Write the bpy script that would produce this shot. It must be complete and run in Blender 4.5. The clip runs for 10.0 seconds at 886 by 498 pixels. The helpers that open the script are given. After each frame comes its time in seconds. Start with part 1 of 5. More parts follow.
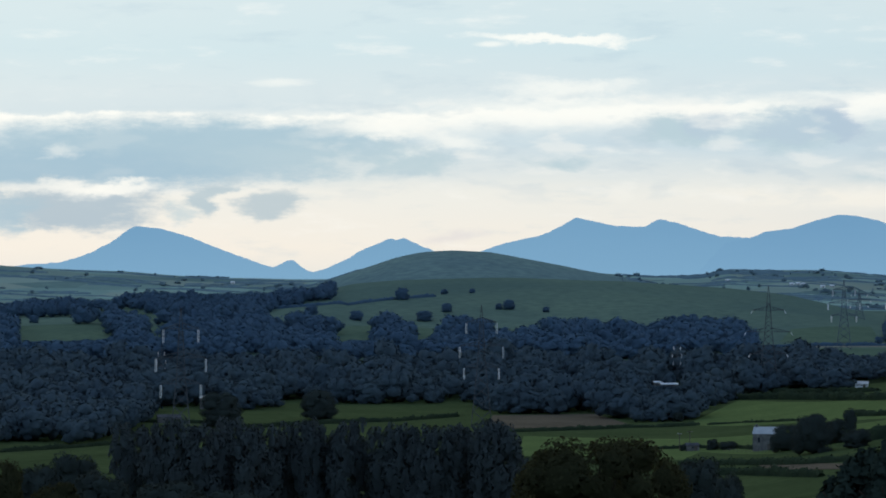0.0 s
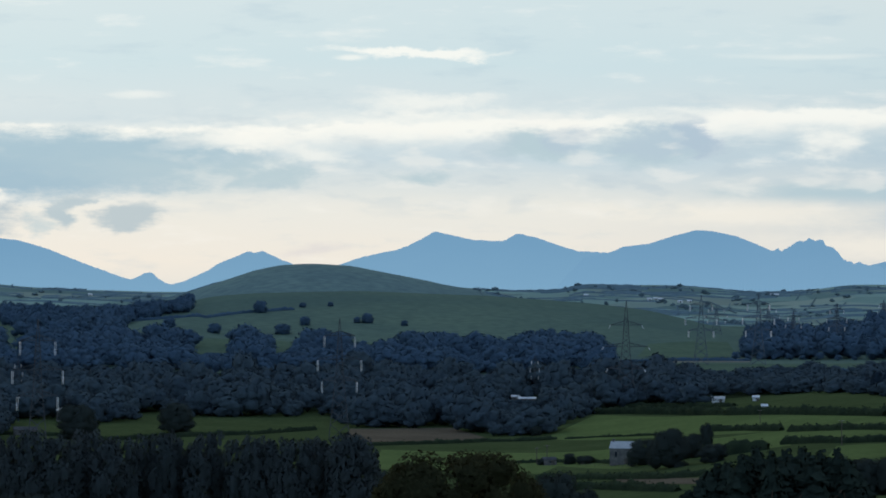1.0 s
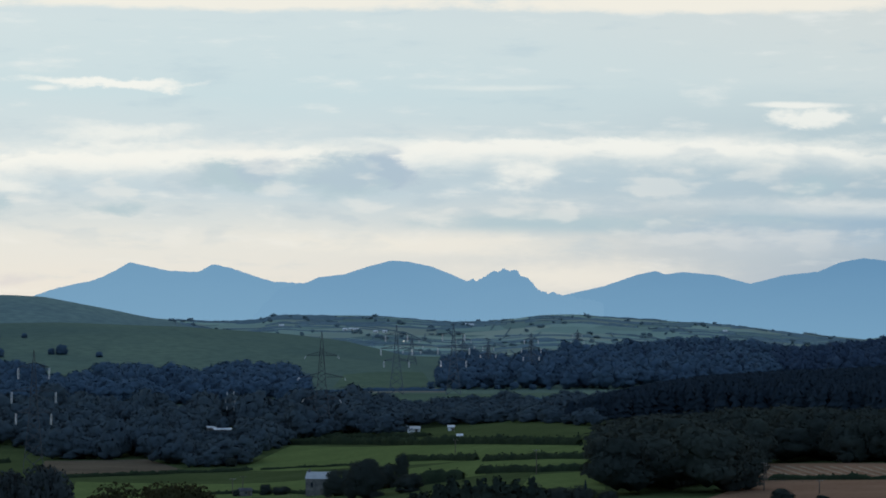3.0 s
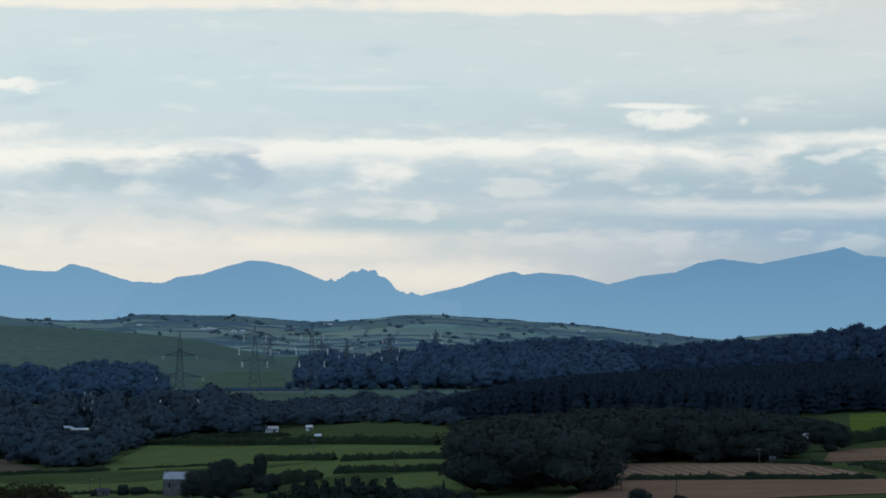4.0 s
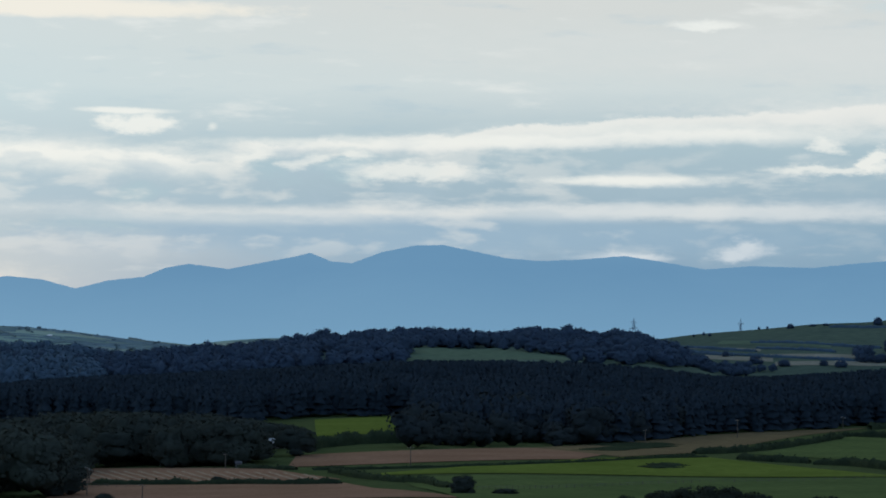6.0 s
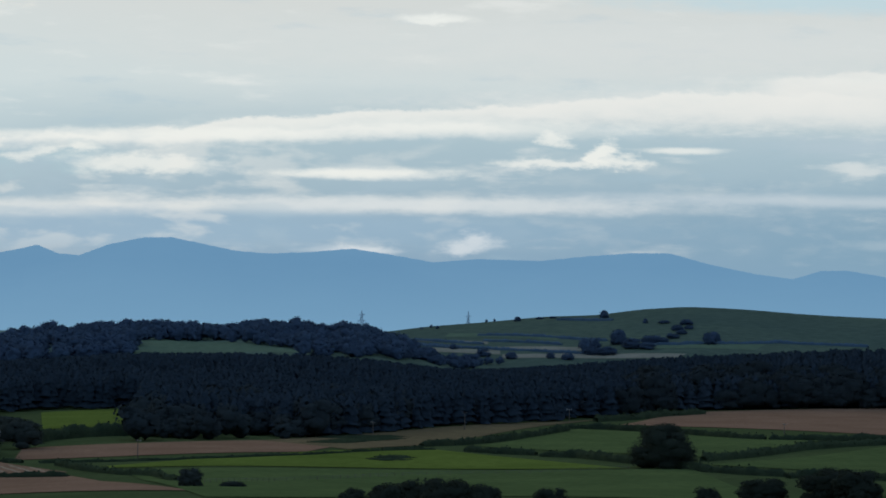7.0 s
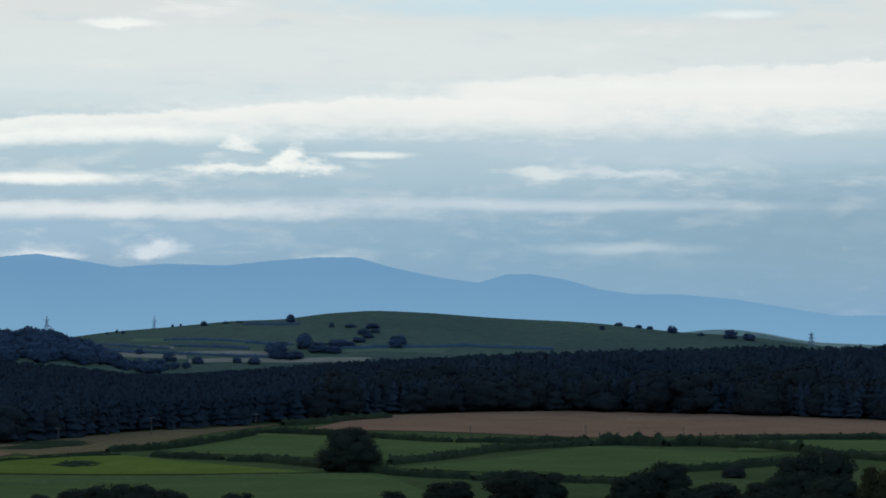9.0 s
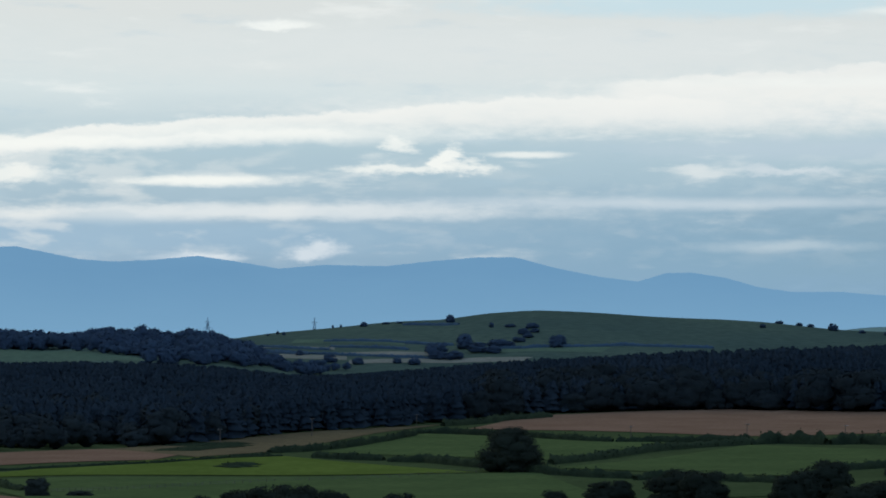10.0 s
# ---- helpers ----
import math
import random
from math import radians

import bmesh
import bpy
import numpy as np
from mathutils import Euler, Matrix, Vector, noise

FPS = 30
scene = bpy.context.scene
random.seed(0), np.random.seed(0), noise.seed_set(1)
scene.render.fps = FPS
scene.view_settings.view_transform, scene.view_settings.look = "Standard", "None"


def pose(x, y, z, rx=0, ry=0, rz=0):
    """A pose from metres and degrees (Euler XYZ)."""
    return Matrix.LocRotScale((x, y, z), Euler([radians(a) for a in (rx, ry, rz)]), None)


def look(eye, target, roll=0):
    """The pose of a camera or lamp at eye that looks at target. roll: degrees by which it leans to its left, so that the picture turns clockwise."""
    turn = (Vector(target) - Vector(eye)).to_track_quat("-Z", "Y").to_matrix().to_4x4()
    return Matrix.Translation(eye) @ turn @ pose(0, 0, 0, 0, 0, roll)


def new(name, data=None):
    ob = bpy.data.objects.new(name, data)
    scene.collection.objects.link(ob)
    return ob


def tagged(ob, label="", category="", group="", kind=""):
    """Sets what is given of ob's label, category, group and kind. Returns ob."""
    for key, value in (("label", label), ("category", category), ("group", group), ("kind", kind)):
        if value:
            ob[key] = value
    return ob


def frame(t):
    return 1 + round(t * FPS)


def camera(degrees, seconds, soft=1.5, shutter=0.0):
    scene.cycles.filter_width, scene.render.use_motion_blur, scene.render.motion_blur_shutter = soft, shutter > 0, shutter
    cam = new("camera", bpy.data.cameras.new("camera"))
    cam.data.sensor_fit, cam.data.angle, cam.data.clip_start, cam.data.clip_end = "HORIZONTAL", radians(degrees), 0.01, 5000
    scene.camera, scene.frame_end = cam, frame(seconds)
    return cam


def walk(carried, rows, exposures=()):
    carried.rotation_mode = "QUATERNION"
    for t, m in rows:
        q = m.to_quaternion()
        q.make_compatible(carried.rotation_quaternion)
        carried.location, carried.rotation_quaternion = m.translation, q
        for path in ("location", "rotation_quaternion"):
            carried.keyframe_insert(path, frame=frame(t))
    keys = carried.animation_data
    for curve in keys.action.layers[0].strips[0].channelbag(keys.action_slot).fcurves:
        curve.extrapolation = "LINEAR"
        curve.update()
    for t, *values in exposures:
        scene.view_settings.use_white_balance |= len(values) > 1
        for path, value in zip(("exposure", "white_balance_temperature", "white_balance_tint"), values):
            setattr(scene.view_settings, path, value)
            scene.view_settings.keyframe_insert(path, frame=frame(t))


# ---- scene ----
cam = camera(14.0, 10.0, soft=1.8)

# seconds, bearing and pitch in milliradians, lean in degrees
EYE = 75.0
ROWS = [(0.0, 0.00, -3.29, 0), (0.5, 15.63, -1.60, 0.094), (1.0, 39.15, 0.58, 0.326), (1.5, 63.70, 4.54, 0.322), (2.0, 86.47, 7.92, 0.308), (2.5, 106.00, 10.05, 0.187), (2.7, 112.76, 9.91, 0.19), (3.8, 154.27, 9.32, 0.29), (4.0, 162.63, 9.65, 0.312), (4.5, 196.93, 9.79, 0.301), (5.0, 235.16, 10.95, 0.608), (5.5, 268.35, 11.98, 0.677), (5.7, 285.36, 12.09, 0.69), (6.8, 369.30, 11.82, 0.82), (7.0, 385.12, 11.25, 0.827), (7.5, 426.25, 12.11, 0.77), (8.0, 451.35, 12.11, 0.77), (8.5, 465.78, 13.11, 0.806), (9.0, 472.03, 13.48, 0.586), (9.5, 451.48, 12.45, 0.325), (10.0, 427.92, 13.12, 0.186)]
walk(cam, [(t, pose(0.04, 0.03, EYE, 90 + math.degrees(p / 1000), 0, -math.degrees(b / 1000)) @ pose(0, 0, 0, 0, 0, r)) for t, b, p, r in ROWS],
     exposures=[(0.0, 0.0, 6270, 10), (2.0, -0.12, 6360, 10), (7.0, -0.12, 6360, 10), (9.0, 0.0, 6310, 10), (10.0, 0.0, 6310, 10)])


# ---- world: sky texture under a broken evening cloud cover ----
def lin(r, g, b):
    return tuple((c / 255 / 12.92 if c <= 10 else ((c / 255 + 0.055) / 1.055) ** 2.4) for c in (r, g, b)) + (1.0,)


world = bpy.data.worlds.new("world")
scene.world = world
world.use_nodes = True
WN, WL = world.node_tree.nodes, world.node_tree.links
WN.clear()


def wnode(kind, op="", **ins):
    n = WN.new(kind)
    if op:
        n.operation = op
    for k, v in ins.items():
        sock = n.inputs[int(k[1:])]
        if hasattr(v, "is_output"):
            WL.new(v, sock)
        else:
            sock.default_value = v
    return n


def wmath(op, a, b=0.0, c=0.0):
    return wnode("ShaderNodeMath", op, i0=a, i1=b, i2=c).outputs[0]


def wmix(fac, a, b):
    n = WN.new("ShaderNodeMix")
    n.data_type = "RGBA"
    for sock, v in ((n.inputs[0], fac), (n.inputs[6], a), (n.inputs[7], b)):
        if hasattr(v, "is_output"):
            WL.new(v, sock)
        else:
            sock.default_value = v
    return n.outputs[2]


def wrange(v, a, b, lo=0.0, hi=1.0, smooth=True):
    n = wnode("ShaderNodeMapRange", i0=v, i1=a, i2=b, i3=lo, i4=hi)
    n.interpolation_type = "SMOOTHSTEP" if smooth else "LINEAR"
    return n.outputs[0]


def wramp(v, stops):
    n = wnode("ShaderNodeValToRGB", i0=v)
    el = n.color_ramp.elements
    while len(el) < len(stops):
        el.new(0.5)
    for e, (p, c) in zip(el, stops):
        e.position, e.color = p, c
    return n.outputs[0]


def wnoise(vec, scale, detail=4.0, rough=0.55):
    n = wnode("ShaderNodeTexNoise", i0=vec)
    n.inputs["Scale"].default_value, n.inputs["Detail"].default_value, n.inputs["Roughness"].default_value = scale, detail, rough
    return n


coords = WN.new("ShaderNodeTexCoord").outputs["Generated"]
split = wnode("ShaderNodeSeparateXYZ", i0=coords)
bearing = wmath("MULTIPLY", wmath("ARCTAN2", split.outputs[0], split.outputs[1]), 1000.0)
height = wmath("MULTIPLY", wmath("ARCSINE", split.outputs[2]), 1000.0)
sheet = wnode("ShaderNodeCombineXYZ", i0=bearing, i1=height).outputs[0]
# wind-torn edges: the cloud plane is warped at two scales
streaky = wnode("ShaderNodeVectorMath", "MULTIPLY", i0=sheet, i1=(0.011, 0.05, 0)).outputs[0]
puffy = wnode("ShaderNodeVectorMath", "MULTIPLY", i0=sheet, i1=(0.055, 0.11, 0)).outputs[0]
warp_a = wnode("ShaderNodeVectorMath", "SUBTRACT", i0=wnoise(streaky, 1.6, 5.0).outputs["Color"], i1=(0.5, 0.5, 0.5)).outputs[0]
warp_b = wnode("ShaderNodeVectorMath", "SUBTRACT", i0=wnoise(puffy, 1.5, 6.0, 0.62).outputs["Color"], i1=(0.5, 0.5, 0.5)).outputs[0]
warped = wnode("ShaderNodeVectorMath", "MULTIPLY_ADD", i0=warp_a, i1=(34.0, 9.0, 0), i2=sheet).outputs[0]
calm = wnode("ShaderNodeVectorMath", "MULTIPLY_ADD", i0=warp_a, i1=(16.0, 3.2, 0), i2=sheet).outputs[0]
torn = wnode("ShaderNodeVectorMath", "MULTIPLY_ADD", i0=warp_b, i1=(15.0, 8.5, 0), i2=warped).outputs[0]
level = wrange(wnode("ShaderNodeSeparateXYZ", i0=warped).outputs[1], -15.0, 105.0, smooth=False)
west = wramp(level, [(0.0, lin(222, 224, 220)), (0.1, lin(238, 234, 224)), (0.22, lin(230, 233, 228)), (0.34, lin(192, 214, 225)), (0.47, lin(206, 223, 229)),
                     (0.56, lin(200, 223, 230)), (0.72, lin(209, 226, 230)), (0.85, lin(206, 221, 227)), (1.0, lin(222, 227, 225))])
east = wramp(level, [(0.0, lin(116, 155, 190)), (0.12, lin(130, 168, 198)), (0.24, lin(142, 175, 198)), (0.36, lin(160, 188, 204)), (0.46, lin(174, 199, 210)),
                     (0.6, lin(214, 225, 226)), (0.78, lin(220, 224, 221)), (1.0, lin(226, 227, 222))])
cover = wmix(wrange(bearing, 60.0, 340.0), west, east)
streak = wnoise(streaky, 2.6, 6.0, 0.6).outputs["Fac"]
cover = wmix(wrange(streak, 0.54, 0.74, 0.0, 0.45), cover, lin(248, 249, 244))
cover = wmix(wrange(streak, 0.46, 0.28, 0.0, 0.3), cover, lin(168, 198, 215))

WHITE, GREY, BLUE, CREAM = lin(248, 250, 244), lin(172, 201, 213), lin(145, 186, 207), lin(250, 245, 232)
# centre (bearing, elevation), half width and half height in milliradians, colour, density, softness
CLOUDS = [
    ((-56.9, 32.1), 75, 3.0, WHITE, 0.9, 0.9), ((57.3, 35.2), 90, 4.5, WHITE, 0.85, 0.9), ((178.8, 38.2), 70, 3.4, WHITE, 0.8, 0.9),
    ((-71.0, 24.7), 66, 8.5, BLUE, 0.95, 0.5), ((-102.1, 18.7), 62, 6, lin(138, 182, 206), 1.0, 0.5), ((-35.1, 21.1), 40, 7, GREY, 0.6, 0.9),
    ((-102.1, 8.1), 24, 6.5, lin(158, 186, 203), 1.0, 0.4), ((-108.0, 13.2), 18, 1.8, WHITE, 0.5, 0.8), ((-90.0, 13.6), 9, 2.0, WHITE, 0.8, 0.6), ((-119.9, 5.4), 9, 6, BLUE, 0.8, 0.6), ((-64.0, 11.0), 5, 4.2, lin(164, 192, 206), 0.95, 0.5), ((-45.2, 9.2), 8, 3.8, lin(170, 194, 206), 0.95, 0.5), ((-71.3, 6.9), 4, 3, GREY, 0.7, 0.7),
    ((2.5, -0.0), 8, 3, lin(215, 215, 218), 0.6, 0.9), ((-99.0, 13.2), 12, 3, WHITE, 0.6, 0.9),
    ((32.2, 55.1), 24, 1.7, WHITE, 0.95, 0.5), ((35.4, 40.7), 20, 2.6, WHITE, 0.7, 0.8), ((11.9, 53.2), 5, 0.9, WHITE, 0.7, 0.8), ((-46.0, 43.0), 8, 1.2, WHITE, 0.5, 0.9),
    ((65.1, 30.5), 13, 5, GREY, 0.7, 0.7), ((97.7, 30.4), 15, 6.5, GREY, 0.8, 0.6), ((110.1, 31.9), 5, 6, lin(176, 195, 216), 0.7, 0.6), ((31.5, 20.8), 9, 2, GREY, 0.6, 0.9), ((-3.8, 20.4), 9, 2.2, GREY, 0.5, 0.9),
    ((67.7, 30.1), 12, 4.2, GREY, 0.85, 0.6), ((75.5, 32.0), 7, 4, lin(170, 196, 214), 0.8, 0.6), ((98.3, 31.3), 13, 4.6, lin(172, 198, 215), 0.85, 0.6), ((108.4, 32.2), 5, 5.5, lin(168, 194, 213), 0.9, 0.5), ((30.3, 21.2), 10, 2.2, GREY, 0.7, 0.8), ((-10.1, 21.4), 14, 4, GREY, 0.8, 0.7), ((-105.2, 23.4), 5, 2.6, WHITE, 0.4, 0.8), ((-16.3, 29.0), 14, 3, WHITE, 0.8, 0.7), ((0.9, 25.8), 12, 3, WHITE, 0.7, 0.8),
    ((144.5, 29.4), 12, 4, WHITE, 0.6, 0.8), ((143.0, 16.6), 30, 3, GREY, 0.6, 0.9),
    ((61.3, 77.7), 75, 2.6, CREAM, 0.9, 0.5), ((200.3, 77.3), 55, 2.6, CREAM, 0.9, 0.5), ((139.7, 54.5), 26, 0.9, WHITE, 0.35, 0.9),
    ((221.9, 49.4), 12, 0.9, WHITE, 0.9, 0.6), ((224.3, 45.5), 9, 2.8, WHITE, 0.9, 0.5), ((244.7, 45.4), 1.6, 1.2, WHITE, 0.6, 0.9),
    ((141.4, 37.8), 60, 2.6, WHITE, 0.8, 0.9), ((221.2, 37.0), 35, 2.0, WHITE, 0.6, 0.9), ((282.1, 41.1), 42, 1.8, WHITE, 0.7, 0.8), ((144.6, 29.7), 10, 3.4, WHITE, 0.6, 0.8), ((224.4, 27.3), 10, 3, GREY, 0.8, 0.7),
    ((161.8, 16.3), 40, 3.2, GREY, 0.8, 0.8), ((215.1, 17.1), 20, 3.2, GREY, 0.75, 0.8), ((282.2, 15.8), 60, 7, lin(156, 188, 210), 0.85, 0.7), ((215.1, 12.4), 40, 5, lin(196, 210, 220), 0.6, 0.9), ((121.3, 11.1), 50, 4, CREAM, 0.6, 0.9),
    ((161.9, 1.9), 40, 6, CREAM, 0.7, 0.9), ((258.8, 19.9), 55, 1.8, WHITE, 0.7, 0.9),
    ((265.9, 34.0), 9, 3.2, GREY, 0.7, 0.6), ((284.7, 34.6), 8, 4, GREY, 0.9, 0.6), ((284.7, 36.8), 6, 2, WHITE, 0.8, 0.7), ((303.5, 33.7), 20, 2.6, WHITE, 0.8, 0.7), ((259.6, 37.9), 7, 2.6, WHITE, 0.8, 0.7), ((273.7, 35.4), 5, 2, WHITE, 0.7, 0.7),
    ((325.3, 42.5), 40, 1.9, WHITE, 0.8, 0.8), ((361.2, 31.9), 28, 1.6, WHITE, 0.8, 0.7), ((286.4, 22.1), 110, 2.4, lin(236, 240, 238), 0.8, 0.9), ((369.1, 23.9), 60, 2.4, lin(236, 240, 238), 0.7, 0.9),
    ((325.6, 16.2), 130, 6, lin(150, 184, 208), 0.8, 0.7), ((364.5, 11.3), 11, 1.6, lin(222, 230, 235), 0.9, 0.7), ((191.8, 77.6), 65, 2.6, CREAM, 0.9, 0.6), ((382.5, 75.1), 12, 1.4, WHITE, 0.8, 0.8),
    ((520.0, 12.0), 130, 17, lin(128, 168, 193), 0.8, 0.95), ((586.7, 20.2), 78, 19, lin(132, 166, 186), 0.8, 0.95), ((393.6, 13.4), 8, 3, lin(212, 224, 232), 0.95, 0.7), ((523.0, 14.1), 26, 1.8, lin(178, 200, 213), 0.75, 0.8), ((360.7, 11.0), 14, 1.4, lin(214, 226, 234), 0.7, 0.8),
    ((489.8, 50.6), 110, 6.5, lin(243, 243, 238), 0.8, 0.9), ((567.8, 57.5), 85, 7, lin(245, 244, 238), 0.8, 0.8), ((388.2, 44.8), 70, 3.0, WHITE, 0.6, 0.9), ((528.9, 59.6), 60, 2, WHITE, 0.6, 0.9),
    ((458.3, 67.6), 160, 10, lin(226, 230, 228), 0.7, 0.9), ((505.2, 81.0), 75, 4, lin(200, 223, 230), 0.9, 0.7), ((380.1, 75.1), 12, 1.5, WHITE, 0.8, 0.8), ((552.1, 79.0), 12, 1.2, WHITE, 0.6, 0.9),
    ((366.6, 32.4), 26, 1.8, WHITE, 0.8, 0.7), ((414.8, 34.9), 13, 1.8, WHITE, 0.8, 0.7), ((425.7, 37.6), 4.5, 3.4, WHITE, 0.95, 0.5), ((432.0, 36.1), 6, 2, WHITE, 0.8, 0.7), ((451.6, 39.4), 16, 0.9, WHITE, 0.8, 0.7),
    ((411.6, 41.5), 5, 2.4, WHITE, 0.8, 0.7), ((501.7, 34.9), 8, 1.7, lin(218, 227, 229), 0.8, 0.7), ((522.8, 36.1), 15, 1.5, lin(220, 228, 232), 0.7, 0.8), ((536.8, 40.9), 80, 4, lin(190, 207, 219), 0.6, 0.9), ((388.5, 23.4), 80, 2.4, lin(222, 230, 233), 0.8, 0.8), ((490.1, 26.0), 90, 2, lin(206, 219, 227), 0.7, 0.9),
]
wisp = wnoise(wnode("ShaderNodeVectorMath", "MULTIPLY", i0=sheet, i1=(0.09, 0.26, 0)).outputs[0], 1.0, 7.0, 0.66).outputs["Fac"]
wisp = wmath("MULTIPLY", wmath("SUBTRACT", wisp, 0.5), 1.2)

def bank(marks, depth, colour, density, cut_lo, cut_hi):
    """A sheet of cloud with a crisp lit upper edge along its marks, thinning downwards."""
    lo, hi = marks[0][0], marks[-1][0]
    top = wramp(wrange(bearing, lo, hi, smooth=False), [((b - lo) / (hi - lo), ((e + 20) / 120,) * 3 + (1,)) for b, e in marks])
    top = wmath("SUBTRACT", wmath("MULTIPLY", top, 120.0), 20.0)
    under = wmath("SUBTRACT", top, wnode("ShaderNodeSeparateXYZ", i0=wnode("ShaderNodeVectorMath", "MULTIPLY_ADD", i0=warp_b, i1=(0, 6.5, 0), i2=sheet).outputs[0]).outputs[1])
    mask = wmath("MULTIPLY", wrange(under, -0.3, 1.1), wrange(under, depth, 0.6))
    mask = wmath("MULTIPLY", mask, wmath("MULTIPLY", wrange(bearing, lo, lo + cut_lo), wrange(bearing, hi, hi - cut_hi)))
    return wmix(wmath("MULTIPLY", mask, density), cover, colour)


cover = bank([(-137.6, 34.1), (-91.2, 34.9), (-60.1, 34.2), (-22.5, 34.0), (33.8, 36.0), (80.6, 37.1), (122.2, 39.2), (139.7, 40.2), (178.8, 40.0), (183.6, 39.6), (230.6, 38.0), (261.9, 35.3)], 9.0, WHITE, 0.95, 2, 30)
cover = bank([(273.2, 42.1), (318.7, 45.1), (349.4, 48.4), (411.5, 52.3), (449.0, 55.2), (483.5, 55.9), (521.1, 53.6)], 9.0, lin(247, 247, 241), 0.85, 40, 30)
cover = bank([(467.8, 59.1), (521.0, 62.7), (567.8, 65.7), (593.8, 67.5), (644.6, 70.2)], 13.0, lin(248, 247, 241), 0.9, 14, 3)
cover = bank([(242.3, 40.7), (270.5, 41.6), (301.8, 42.3), (333.1, 43.7), (390.2, 46.5), (412.6, 44.7)], 5.0, lin(247, 248, 243), 0.8, 20, 20)

for (cb, ce), cw, ch, colour, density, fuzz in CLOUDS:
    off = wnode("ShaderNodeVectorMath", "SUBTRACT", i0=calm if cw > 24 or ch < 1.5 else torn, i1=(cb, ce, 0)).outputs[0]
    off = wnode("ShaderNodeVectorMath", "MULTIPLY", i0=off, i1=(1 / cw, 1 / ch, 0)).outputs[0]
    r = wnode("ShaderNodeVectorMath", "LENGTH", i0=off).outputs["Value"]
    r = wmath("ADD", r, wisp)
    cover = wmix(wrange(r, 1.35, 1.1 - fuzz * 1.15, 0.0, density), cover, colour)


# small billows, lit above and grey beneath, along the broken layer
billow = wnoise(wnode("ShaderNodeVectorMath", "MULTIPLY", i0=calm, i1=(0.046, 0.125, 0)).outputs[0], 1.0, 4.0, 0.5).outputs["Fac"]
layer = wmath("MULTIPLY", wrange(height, 4.0, 18.0), wrange(height, 46.0, 36.0))
layer = wmath("MULTIPLY", layer, wmath("MULTIPLY", wrange(bearing, 300.0, 420.0, 1.0, 0.3), wrange(bearing, -60.0, 0.0, 0.25, 1.0)))
cover = wmix(wmath("MULTIPLY", layer, wrange(billow, 0.52, 0.66, 0.0, 0.4)), cover, lin(246, 246, 240))
cover = wmix(wmath("MULTIPLY", layer, wrange(billow, 0.47, 0.34, 0.0, 0.35)), cover, lin(174, 199, 214))

# overhead the cover goes on, greyer; behind the viewer, unseen blue added as fill light
away = wrange(wmath("ABSOLUTE", wmath("SUBTRACT", bearing, 150.0)), 700.0, 2400.0)
cover = wmix(wrange(height, 110.0, 900.0), cover, lin(130, 154, 184))
fill_sky = wmix(wrange(height, 200.0, 1400.0), lin(172, 206, 246), lin(130, 154, 184))
cover = wmix(away, cover, fill_sky)
sky = WN.new("ShaderNodeTexSky")
sky.sky_type, sky.sun_disc, sky.sun_elevation, sky.sun_rotation = "NISHITA", False, radians(24), radians(-14)
clear_sky = wnode("ShaderNodeVectorMath", "SCALE", i0=sky.outputs[0])
clear_sky.inputs["Scale"].default_value = 0.08
total = wmix(0.93, clear_sky.outputs[0], cover)
back = wnode("ShaderNodeBackground", i0=total, i1=1.0)
WL.new(back.outputs[0], WN.new("ShaderNodeOutputWorld").inputs[0])

sun = new("sun", bpy.data.lights.new("sun", "SUN"))
sun.data.energy, sun.data.angle, sun.data.color = 0.5, radians(25), (1.0, 0.93, 0.80)
SUN_FROM = Vector((math.sin(radians(-14)) * math.cos(radians(24)), math.cos(radians(-14)) * math.cos(radians(24)), math.sin(radians(24))))
sun.matrix_world = look(SUN_FROM * 500 + Vector((0, 0, EYE)), (0, 0, EYE))


